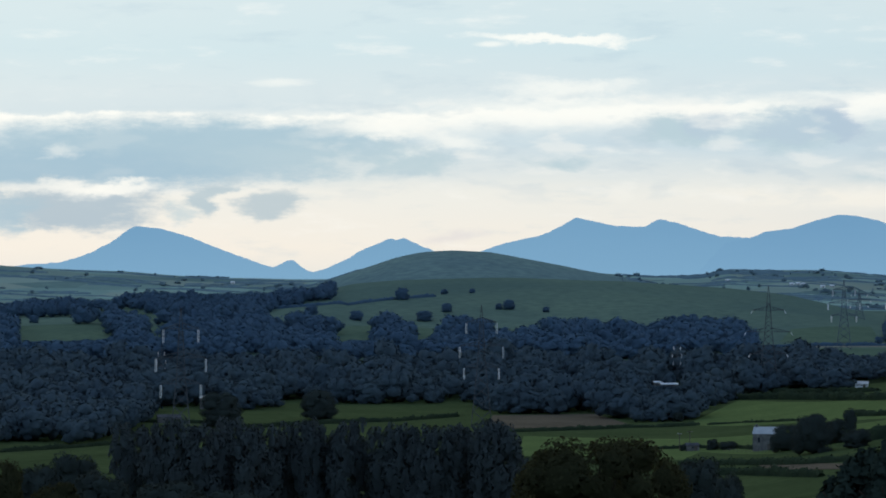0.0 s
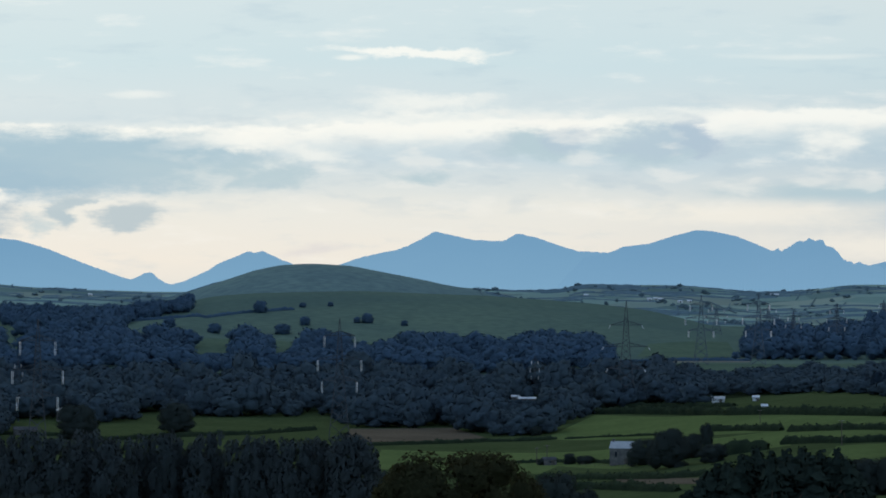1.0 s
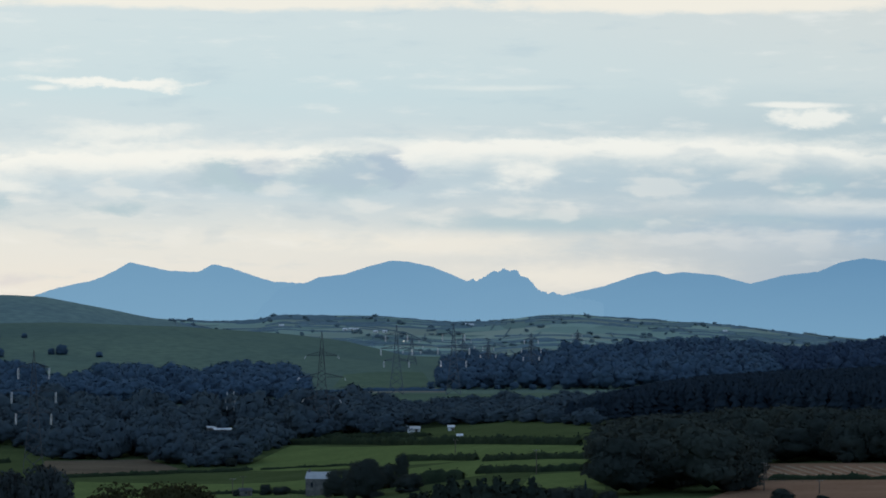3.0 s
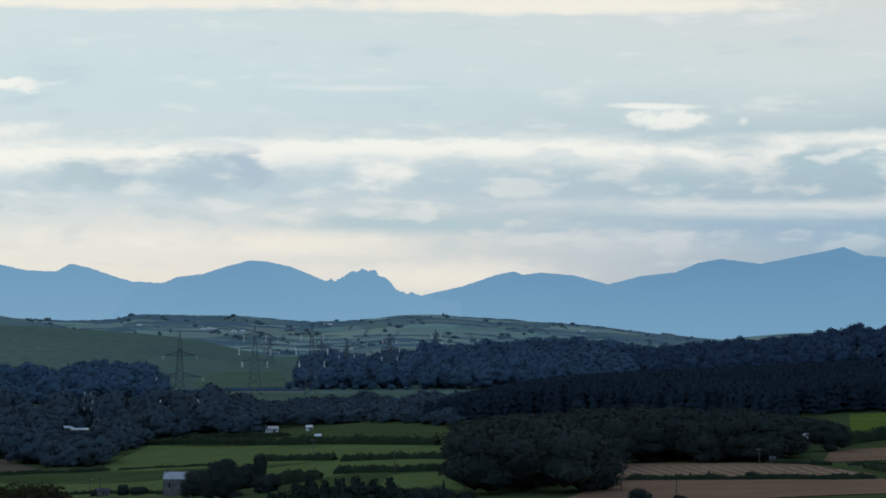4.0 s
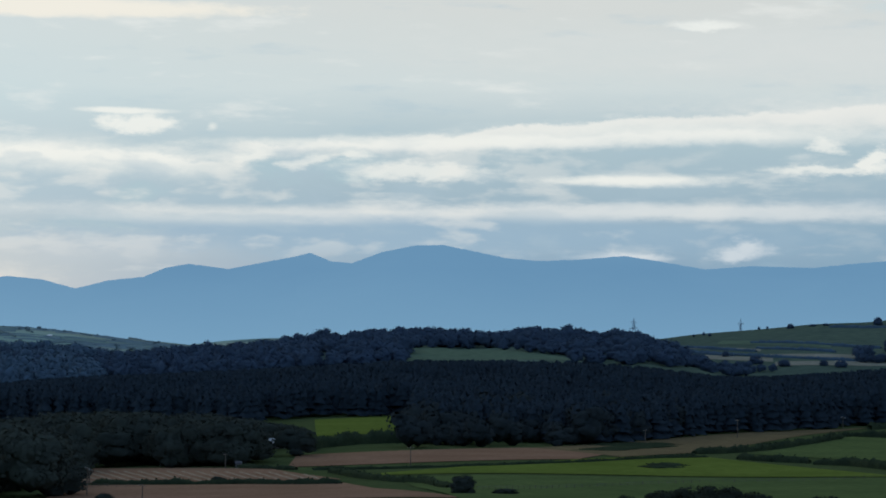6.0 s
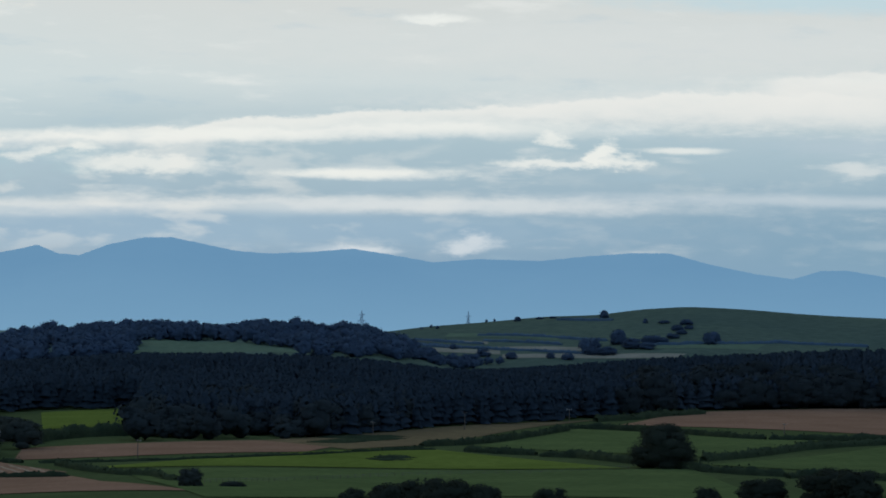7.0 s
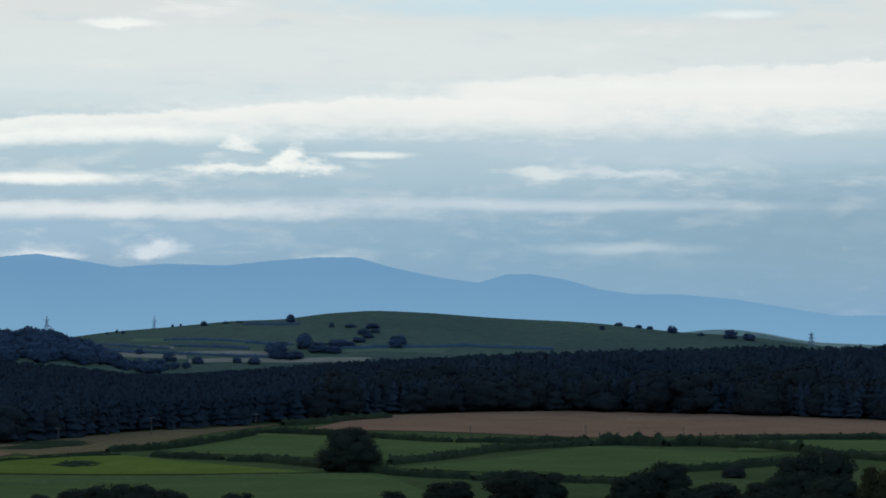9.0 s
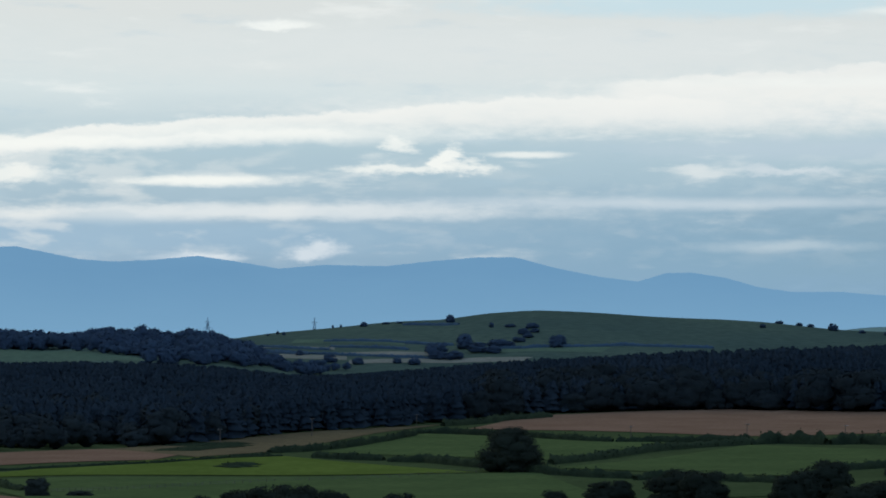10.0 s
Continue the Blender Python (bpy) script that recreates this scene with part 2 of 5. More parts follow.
# ---- materials ----
def material(name, dark, light, size=6.0, fine=0.7, rough=0.9, bump=0.3, island=0.0, glow=None, metal=0.0, cells=0.0, spec=0.0, foot=None, clear=0.0, leafy=0.0):
    """A two-scale mottled surface; size and fine in metres; cells: field-sized patches of differing tone; leafy: share
    of light let through; glow, foot: haze painted as emission.
    """
    m = bpy.data.materials.new(name)
    m.use_nodes = True
    n, l = m.node_tree.nodes, m.node_tree.links
    bsdf = n["Principled BSDF"]
    bsdf.inputs["Roughness"].default_value, bsdf.inputs["Metallic"].default_value = rough, metal
    bsdf.inputs["Specular IOR Level"].default_value, bsdf.inputs["Transmission Weight"].default_value = spec, clear
    tc = n.new("ShaderNodeTexCoord").outputs["Object"]

    def tex(kind, scale):
        t = n.new(kind)
        t.inputs["Scale"].default_value = scale
        l.new(tc, t.inputs["Vector"])
        return t

    def mix(fac, a, b, blend="MIX"):
        x = n.new("ShaderNodeMix")
        x.data_type, x.blend_type = "RGBA", blend
        for sock, v in ((x.inputs[0], fac), (x.inputs[6], a), (x.inputs[7], b)):
            if hasattr(v, "is_output"):
                l.new(v, sock)
            else:
                sock.default_value = v
        return x.outputs[2]

    def spread(v, a, b, lo=0.0, hi=1.0):
        x = n.new("ShaderNodeMapRange")
        l.new(v, x.inputs[0])
        for i, q in enumerate((a, b, lo, hi)):
            x.inputs[i + 1].default_value = q
        return x.outputs[0]

    big, small = tex("ShaderNodeTexNoise", 1 / size), tex("ShaderNodeTexNoise", 1 / fine)
    big.inputs["Detail"].default_value = small.inputs["Detail"].default_value = 4
    d4, l4 = (*dark, 1), (*light, 1)
    col = mix(spread(big.outputs["Fac"], 0.32, 0.68), d4, l4)
    col = mix(spread(small.outputs["Fac"], 0.35, 0.7, 0.0, 0.6), col, tuple(0.72 * c for c in dark) + (1,))
    if cells:
        v = tex("ShaderNodeTexVoronoi", 1 / cells)
        hue = n.new("ShaderNodeSeparateColor")
        l.new(v.outputs["Color"], hue.inputs[0])
        col = mix(spread(hue.outputs[0], 0.2, 0.9, 0.0, 0.75), col, tuple(1.5 * c for c in light) + (1,))
        col = mix(spread(hue.outputs[1], 0.6, 1.0, 0.0, 0.6), col, (light[0] * 1.7, light[1] * 1.3, light[2] * 1.2, 1))
    if island:
        g = n.new("ShaderNodeNewGeometry")
        col = mix(spread(g.outputs["Random Per Island"], 0.0, 1.0, 0.0, island), col, tuple(1.7 * c for c in light) + (1,))
    l.new(col, bsdf.inputs["Base Color"])
    if leafy:
        thin, both = n.new("ShaderNodeBsdfTranslucent"), n.new("ShaderNodeMixShader")
        l.new(col, thin.inputs["Color"])
        both.inputs[0].default_value = leafy
        l.new(bsdf.outputs[0], both.inputs[1])
        l.new(thin.outputs[0], both.inputs[2])
        l.new(both.outputs[0], n["Material Output"].inputs["Surface"])
    if bump:
        bp = n.new("ShaderNodeBump")
        bp.inputs["Strength"].default_value, bp.inputs["Distance"].default_value = bump, fine * 0.5
        l.new(small.outputs["Fac"], bp.inputs["Height"])
        l.new(bp.outputs[0], bsdf.inputs["Normal"])
    # glow is air haze painted as emission on surfaces that are no lamps
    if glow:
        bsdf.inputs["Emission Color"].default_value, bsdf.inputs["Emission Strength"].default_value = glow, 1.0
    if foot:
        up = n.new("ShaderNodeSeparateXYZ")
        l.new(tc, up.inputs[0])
        # haze colour painted paler towards the foot, with uneven patches
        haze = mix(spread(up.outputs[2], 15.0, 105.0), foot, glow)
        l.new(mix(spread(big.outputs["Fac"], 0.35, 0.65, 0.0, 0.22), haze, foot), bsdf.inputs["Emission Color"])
    return m


GRASS = material("meadow_grass", (0.055, 0.075, 0.031), (0.076, 0.101, 0.041), 40, 3)
LUSH = material("lush_grass", (0.094, 0.128, 0.027), (0.125, 0.165, 0.035), 30, 2.5)
MEADOW = material("level_meadow", (0.098, 0.134, 0.048), (0.126, 0.168, 0.060), 30, 2.5)
DEEP = material("deep_green_grass", (0.072, 0.102, 0.038), (0.095, 0.130, 0.047), 30, 2.5)
STUBBLE = material("straw_stubble", (0.200, 0.120, 0.076), (0.255, 0.156, 0.102), 25, 1.5)
STRAW = material("pale_straw", (0.257, 0.195, 0.133), (0.328, 0.257, 0.179), 8, 0.6)
PLOUGHED = material("dry_soil", (0.105, 0.086, 0.061), (0.144, 0.117, 0.082), 25, 1.5)
OLIVE = material("mown_hay", (0.129, 0.101, 0.056), (0.164, 0.129, 0.070), 22, 2)
# air haze painted into this hill grass as a paler, bluer green
HAZE_HILL_GRASS = material("hazed_hill_pasture", (0.094, 0.142, 0.120), (0.132, 0.186, 0.138), 170, 7)
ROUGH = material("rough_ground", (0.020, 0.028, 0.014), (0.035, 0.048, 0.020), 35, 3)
LEAF = material("broadleaf_foliage", (0.040, 0.050, 0.046), (0.057, 0.068, 0.056), 26, 4, island=0.08, bump=0, leafy=0.2)
SLOPE_LEAF = material("dark_oak_foliage", (0.030, 0.039, 0.032), (0.050, 0.061, 0.042), 14, 2, island=0.12, bump=0, leafy=0.35)
LEAF_WARM = material("turning_foliage", (0.034, 0.037, 0.020), (0.066, 0.062, 0.028), 6, 1.0, island=0.3, bump=0, leafy=0.35)
# haze over the plantation is painted in as navy-blue needle colour
HAZE_NEEDLE = material("hazed_conifer_foliage", (0.022, 0.034, 0.046), (0.030, 0.043, 0.055), 60, 3, island=0.04, bump=0, leafy=0.1)
NEAR_NEEDLE = material("cypress_foliage", (0.018, 0.026, 0.021), (0.032, 0.043, 0.032), 6, 0.8, island=0.3, bump=0)
HEDGE = material("hedge_foliage", (0.030, 0.044, 0.028), (0.052, 0.070, 0.037), 6, 0.8, island=0.25, bump=0, leafy=0.3)
BARK = material("bark", (0.05, 0.04, 0.03), (0.10, 0.08, 0.06), 0.8, 0.15)
STEEL = material("galvanised_steel", (0.05, 0.055, 0.06), (0.08, 0.085, 0.09), 3, 0.4, rough=0.6, metal=0.2, bump=0.05, spec=0.4)
# glints on the glass are painted in as a near-white base
GLASSY = material("glint_white_insulator", (0.78, 0.78, 0.76), (0.86, 0.86, 0.84), 1, 0.2, rough=0.25, bump=0, spec=0.5, clear=0.25)
STONE = material("rubble_stone", (0.11, 0.105, 0.10), (0.21, 0.20, 0.18), 1.5, 0.35, bump=0.5)
SLATE = material("pale_slate", (0.34, 0.35, 0.36), (0.46, 0.47, 0.47), 2, 0.4, rough=0.5, spec=0.4)
DARK_SLATE = material("dark_slate", (0.07, 0.07, 0.075), (0.12, 0.12, 0.125), 2, 0.4, rough=0.6)
TIN = material("white_sheet_roof", (0.62, 0.63, 0.64), (0.72, 0.73, 0.74), 4, 0.6, rough=0.35, bump=0.1, spec=0.4)
RENDERED = material("white_wall", (0.55, 0.55, 0.53), (0.74, 0.74, 0.72), 3, 0.5)
DARKWOOD = material("weathered_timber", (0.09, 0.075, 0.06), (0.17, 0.145, 0.12), 0.9, 0.15)
PANE = material("dark_glazing", (0.015, 0.018, 0.022), (0.03, 0.034, 0.04), 1, 0.3, rough=0.1, bump=0, spec=0.6)
# haze painted into hay, pasture, dome heath and far grass as blue paleness
PALE_HAY = material("hazed_pale_hay", (0.18, 0.185, 0.15), (0.24, 0.235, 0.19), 30, 4)
HAZE_GREEN = material("hazed_light_pasture", (0.088, 0.132, 0.094), (0.115, 0.164, 0.108), 50, 5)
HAZE_DOME_GRASS = material("hazed_dome_heath", (0.110, 0.168, 0.185), (0.190, 0.270, 0.230), 300, 9)
HAZE_FAR_GRASS = material("hazed_far_pasture", (0.120, 0.185, 0.178), (0.160, 0.235, 0.205), 160, 14, cells=70)
# far and valley woods: aerial haze painted into the leaf colour as blue
HAZE_LEAF = material("hazed_foliage", (0.067, 0.110, 0.160), (0.081, 0.128, 0.174), 40, 6, island=0.04, bump=0, leafy=0.1)
MID_HAZE_LEAF = material("hazed_valley_foliage", (0.057, 0.081, 0.100), (0.077, 0.103, 0.113), 40, 5, island=0.04, bump=0, leafy=0.1)
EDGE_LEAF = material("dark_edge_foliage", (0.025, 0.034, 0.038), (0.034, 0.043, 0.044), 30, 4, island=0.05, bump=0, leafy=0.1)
# distant pylon steel paled and blued to paint in the air between
FAINT_STEEL = material("hazed_faint_steel", (0.15, 0.22, 0.29), (0.19, 0.26, 0.33), 3, 0.4, bump=0)
HAZE_STEEL = material("hazed_steel", (0.10, 0.12, 0.14), (0.15, 0.17, 0.19), 3, 0.4, rough=0.55, bump=0)
CONCRETE = material("pale_concrete", (0.42, 0.42, 0.40), (0.58, 0.58, 0.55), 6, 0.8)
# hedgerow colour carries painted haze, lighter and bluer than real leaves
FAR_HAZE_WOOD = material("hazed_far_wood", (0.13, 0.19, 0.215), (0.16, 0.22, 0.235), 40, 6, island=0.1, bump=0)
# cloud shadow on the right-hand hill, painted in as a darker hazed grass
CLOUD_SHADE_GRASS = material("cloud_shade_hill_pasture", (0.062, 0.094, 0.078), (0.088, 0.124, 0.092), 140, 7)
POPLAR_LEAF = material("poplar_foliage", (0.056, 0.068, 0.070), (0.078, 0.092, 0.086), 20, 3, island=0.08, bump=0, leafy=0.2)
# blue haze painted into the eastern ridge leaves, darker than the other woods
RIDGE_HAZE_LEAF = material("hazed_ridge_foliage", (0.046, 0.073, 0.117), (0.058, 0.087, 0.128), 40, 6, island=0.04, bump=0, leafy=0.1)
# skyline haze is painted into the mountains' emission, palest in the west
RANGE = material("mountain_haze_glow", (0.008, 0.010, 0.012), (0.015, 0.017, 0.016), 300, 40, glow=lin(105, 148, 182), bump=0, foot=lin(121, 163, 193))
WEST_RANGE = material("mountain_pale_haze_glow", (0.008, 0.010, 0.012), (0.015, 0.017, 0.016), 300, 40, glow=lin(113, 156, 188), bump=0, foot=lin(128, 169, 197))
MID_RANGE = material("mountain_soft_haze_glow", (0.008, 0.010, 0.012), (0.015, 0.017, 0.016), 300, 40, glow=lin(110, 153, 186), bump=0, foot=lin(126, 167, 196))


# ---- mesh helpers ----
def as_mesh(name, verts, tris, mats=(), index=None, smooth=False, normals=None):
    verts, tris = np.asarray(verts, np.float32), np.asarray(tris, np.int32)
    me = bpy.data.meshes.new(name)
    me.vertices.add(len(verts))
    me.vertices.foreach_set("co", verts.ravel())
    me.loops.add(tris.size)
    me.loops.foreach_set("vertex_index", tris.ravel())
    k = tris.shape[1]
    me.polygons.add(len(tris))
    me.polygons.foreach_set("loop_start", np.arange(0, tris.size, k, dtype=np.int32))
    if index is not None:
        me.polygons.foreach_set("material_index", np.asarray(index, np.int32))
    if smooth:
        me.polygons.foreach_set("use_smooth", np.ones(len(tris), bool))
    for m in mats:
        me.materials.append(m)
    me.update(calc_edges=True)
    if normals is not None:
        normals = np.asarray(normals, np.float32)
        me.normals_split_custom_set_from_vertices(normals / (np.linalg.norm(normals, axis=1)[:, None] + 1e-9))
    return me


def part(name, bm, mat, parent, label=""):
    me = bpy.data.meshes.new(name)
    bm.to_mesh(me)
    bm.free()
    me.materials.append(mat)
    ob = new(name, me)
    ob.parent = parent
    return tagged(ob, label)


def beam(bm, a, b, r, r2=None, sides=4):
    """A tapered bar from a to b."""
    a, b = Vector(a), Vector(b)
    z = (b - a).normalized()
    x = z.orthogonal().normalized()
    y = z.cross(x)
    rings = []
    for p, q in ((a, r), (b, r if r2 is None else r2)):
        rings.append([bm.verts.new(p + (x * math.cos(t) + y * math.sin(t)) * q) for t in [(i + 0.5) * 2 * math.pi / sides for i in range(sides)]])
    for i in range(sides):
        j = (i + 1) % sides
        bm.faces.new((rings[0][i], rings[0][j], rings[1][j], rings[1][i]))
    bm.faces.new(rings[0][::-1])
    bm.faces.new(rings[1])


def box(bm, x0, x1, y0, y1, z0, z1):
    v = [bm.verts.new((x, y, z)) for z in (z0, z1) for x, y in ((x0, y0), (x1, y0), (x1, y1), (x0, y1))]
    for q in ((3, 2, 1, 0), (4, 5, 6, 7), (0, 1, 5, 4), (1, 2, 6, 5), (2, 3, 7, 6), (3, 0, 4, 7)):
        bm.faces.new([v[i] for i in q])


# ---- the lie of the land: bearings and elevations in milliradians from the viewpoint, distances in metres ----
FALL = np.array([0, 300, 500, 800, 1000, 1300, 1600, 2000, 2400, 3000, 5200])
LEFT = np.array([73.4, 47, 32, 12, 1, 0, 1, 13, 18, 14, 6])
MID = np.array([73.4, 51, 38, 22, 16, 15, 15, 17, 20, 14, 6])
RIGHT = np.array([73.4, 54, 41, 27, 21, 21, 21, 24, 22, 14, 6])


def curve(points, b):
    """A smooth profile through a few (bearing, elevation) marks."""
    x, y = np.array(points).T
    fine = np.linspace(x[0], x[-1], 600)
    return np.interp(b, fine, np.convolve(np.pad(np.interp(fine, x, y), 9, mode="edge"), np.ones(19) / 19, "valid"))


# name: crest distance, run in front, run behind, height of the trees on the crest, crest marks
RIDGES = {
    "green_hill": (2600, 520, 420, 0, [(-63.2, -25.0), (-47.6, -19.6), (-35.1, -15.7), (-25.7, -13.0), (-13.2, -11.9), (18.2, -11.4), (49.5, -12.0), (80.6, -14.4), (96.2, -16.2), (108.6, -19.2), (121.0, -22.5), (133.3, -26.4)]),
    "dome_hill": (3250, 420, 380, 0, [(-38.2, -14.1), (-28.8, -11.0), (-22.5, -8.8), (-13.2, -5.6), (-6.1, -4.1), (2.5, -3.6), (13.5, -4.1), (22.9, -5.9), (33.8, -8.1), (39.3, -9.4), (52.6, -11.7), (65.1, -14.1)]),
    "left_rise": (2450, 420, 350, 9, [(-146.8, -18.6), (-122.2, -18.3), (-108.3, -17.1), (-91.2, -16.4), (-78.8, -15.1), (-69.4, -15.6), (-56.9, -15.9), (-44.5, -14.6), (-28.8, -13.0), (-16.3, -17.2)]),
    "far_west": (3850, 650, 420, 0, [(-160.6, -6.5), (-134.5, -7.1), (-112.9, -8.4), (-100.5, -9.0), (-88.1, -9.4), (-75.7, -10.5), (-60.1, -11.4), (-41.3, -11.7), (-19.4, -11.3), (2.5, -13.3)]),
    "far_range": (3700, 800, 480, 0, [(14.9, -11.2), (36.6, -9.7), (58.5, -10.9), (72.6, -10.4), (77.3, -8.8), (89.8, -9.1), (102.3, -9.1), (124.2, -10.7), (139.9, -10.3), (150.8, -8.7), (161.7, -8.5), (172.7, -9.6),
                              (186.7, -10.5), (202.2, -11.3), (193.0, -11.3), (208.6, -11.7), (221.1, -13.6), (233.6, -14.7), (249.3, -16.3)]),
    "far_knoll": (4050, 400, 300, 0, [(230.5, -16.5), (246.1, -14.4), (255.5, -13.5), (264.9, -12.8), (280.5, -13.1), (302.5, -13.4), (380.3, -11.5), (381.1, -10.7), (534.2, -9.5), (548.2, -7.8), (559.1, -8.6), (574.6, -11.2), (594.4, -11.9)]),
    "wooded_ridge": (2300, 330, 300, 7.5, [(137.0, -21.6), (155.8, -19.7), (171.4, -18.1), (199.6, -16.7), (218.4, -18.4), (230.9, -17.7), (246.5, -15.8), (262.1, -14.4), (274.6, -12.3), (293.2, -11.0), (307.1, -10.2), (318.1, -11.1), (333.7, -10.2), (349.2, -10.4), (364.8, -10.8), (377.2, -15.4), (390.9, -19.1)]),
    "conifer_rise": (1900, 330, 220, 15, [(140.2, -32.6), (162.1, -29.4), (184.0, -25.4), (215.3, -23.2), (246.5, -21.9), (271.2, -19.9), (302.5, -18.3), (333.7, -17.9), (357.1, -18.7), (350.2, -18.8), (373.4, -20.2), (390.5, -22.2), (412.3, -20.8), (431.0, -19.0), (459.2, -16.4),
                              (490.5, -14.7), (521.7, -13.1), (552.9, -12.0), (594.4, -11.3), (630.0, -10.6)]),
    "right_hill": (2700, 480, 400, 0, [(350.2, -14.9), (370.2, -11.8), (381.1, -10.3), (399.7, -8.5), (412.2, -7.3), (427.8, -6.7), (440.3, -4.7), (452.8, -3.8), (468.5, -4.4), (484.1, -5.2), (506.0, -6.1), (518.6, -6.9), (537.3, -8.7), (552.9, -9.6), (573.1, -11.9), (594.5, -14.0)]),
}


def swell(b, d):
    """Gentle unevenness of the ground, a few decimetres."""
    x, y = d * np.sin(b / 1000), d * np.cos(b / 1000)
    return 0.35 * np.sin(x / 41 + y / 67) + 0.25 * np.sin(x / 23 - y / 37 + 1.3)


def base_height(b, d):
    lo, mid, hi = (np.interp(d, FALL, t) for t in (LEFT, MID, RIGHT))
    w1, w2 = np.clip((b - 60) / 110, 0, 1), np.clip((b - 170) / 160, 0, 1)
    return lo + (mid - lo) * w1 * w1 * (3 - 2 * w1) + (hi - mid) * w2 * w2 * (3 - 2 * w2)


def ridge_height(ridge, b, d, base):
    dist, front, behind, trees, marks = ridge
    crest = EYE + dist * curve(marks, b) / 1000 - trees
    t = np.clip(np.where(d < dist, (dist - d) / front, (d - dist) / behind), 0, 1)
    edge = np.clip(np.minimum(b - marks[0][0] + 20, marks[-1][0] + 20 - b) / 20, 0, 1)
    return base + (crest - base) * edge * (1 - t * t * (3 - 2 * t))


def ground(b, d):
    b, d = np.broadcast_arrays(np.asarray(b, float), np.asarray(d, float))
    base = base_height(b, d)
    z = base.copy()
    for ridge in RIDGES.values():
        z = np.maximum(z, ridge_height(ridge, b, d, base))
    return z + swell(b, d)


def place(b, d, up=0.0):
    return Vector((d * math.sin(b / 1000), d * math.cos(b / 1000), float(ground(b, d)) + up))


STEPS = np.arange(150, 4800, 4.0)


def reach(b, e):
    """How far off the ground lies along a bearing and elevation."""
    over = EYE + STEPS * e / 1000 - ground(np.full(STEPS.shape, b), STEPS)
    k = np.argmax(over < 0)
    return float(STEPS[k]) if over[k] < 0 else 4700.0


# ---- ground: one sheet to the horizon ----
bs = np.concatenate([np.linspace(-1000 * math.pi, -200, 43)[:-1], np.arange(-200, 700, 2.2), np.linspace(700, 1000 * math.pi, 36)])
ds = np.concatenate([[0.0, 4, 30, 80, 150, 230, 320, 420, 520, 620, 720, 800], np.arange(840, 2000, 14), np.arange(2000, 4200, 22), np.arange(4200, 4960, 90)])
B, D = np.meshgrid(bs, ds)
Z = ground(B, D)
verts = np.stack([D * np.sin(B / 1000), D * np.cos(B / 1000), Z], -1).reshape(-1, 3)
nb, nd = len(bs), len(ds)
i, j = np.meshgrid(np.arange(nb - 1), np.arange(nd - 1))
q = (j * nb + i).ravel()
quads = np.stack([q, q + 1, q + nb + 1, q + nb], -1)[:, ::-1]
mid_d, mid_b = D[:-1, :-1].ravel() + 5, B[:-1, :-1].ravel()
kind = np.zeros(len(q), int)
rise = Z[:-1, :-1].ravel() - base_height(mid_b, mid_d)
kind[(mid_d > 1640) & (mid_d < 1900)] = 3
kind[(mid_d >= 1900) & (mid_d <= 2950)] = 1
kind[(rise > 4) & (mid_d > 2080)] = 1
# the right-hand hill takes the grass with cloud shade in its colour
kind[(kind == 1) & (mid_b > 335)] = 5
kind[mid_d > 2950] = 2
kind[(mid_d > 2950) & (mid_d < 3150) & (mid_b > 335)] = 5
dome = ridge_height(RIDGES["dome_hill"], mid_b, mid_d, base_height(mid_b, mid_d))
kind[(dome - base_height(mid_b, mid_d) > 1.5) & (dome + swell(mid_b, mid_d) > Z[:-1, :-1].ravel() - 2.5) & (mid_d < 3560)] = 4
terrain = new("ground", as_mesh("ground", verts, quads, (GRASS, HAZE_HILL_GRASS, HAZE_FAR_GRASS, ROUGH, HAZE_DOME_GRASS, CLOUD_SHADE_GRASS), kind, smooth=True))
tagged(terrain, "rolling farmland of grass, hills and pasture", "ground", kind="structure")


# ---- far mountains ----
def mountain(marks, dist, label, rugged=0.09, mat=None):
    """A mountain with air haze painted as glow: crest through its marks, ribbed flanks falling away in front and
    behind.
    """
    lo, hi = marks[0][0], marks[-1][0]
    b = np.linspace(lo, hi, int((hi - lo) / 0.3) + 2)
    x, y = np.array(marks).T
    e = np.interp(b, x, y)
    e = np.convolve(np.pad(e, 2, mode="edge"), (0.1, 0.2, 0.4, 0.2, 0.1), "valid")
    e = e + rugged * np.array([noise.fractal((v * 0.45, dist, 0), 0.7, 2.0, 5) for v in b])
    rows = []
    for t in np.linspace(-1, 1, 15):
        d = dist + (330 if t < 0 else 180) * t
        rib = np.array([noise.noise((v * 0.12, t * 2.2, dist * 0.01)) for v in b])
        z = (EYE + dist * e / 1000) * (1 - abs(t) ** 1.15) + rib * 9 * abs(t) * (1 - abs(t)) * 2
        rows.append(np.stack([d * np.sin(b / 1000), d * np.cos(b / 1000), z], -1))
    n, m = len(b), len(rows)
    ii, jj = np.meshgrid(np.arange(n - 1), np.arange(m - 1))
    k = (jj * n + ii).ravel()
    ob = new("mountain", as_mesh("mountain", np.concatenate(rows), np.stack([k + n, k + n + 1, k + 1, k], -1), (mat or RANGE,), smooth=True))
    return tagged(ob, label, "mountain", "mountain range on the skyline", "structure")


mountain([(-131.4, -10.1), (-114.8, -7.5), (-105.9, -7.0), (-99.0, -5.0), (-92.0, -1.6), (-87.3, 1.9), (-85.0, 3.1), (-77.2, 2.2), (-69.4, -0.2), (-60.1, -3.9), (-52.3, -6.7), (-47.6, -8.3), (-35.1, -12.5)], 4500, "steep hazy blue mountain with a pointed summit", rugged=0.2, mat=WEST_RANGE)
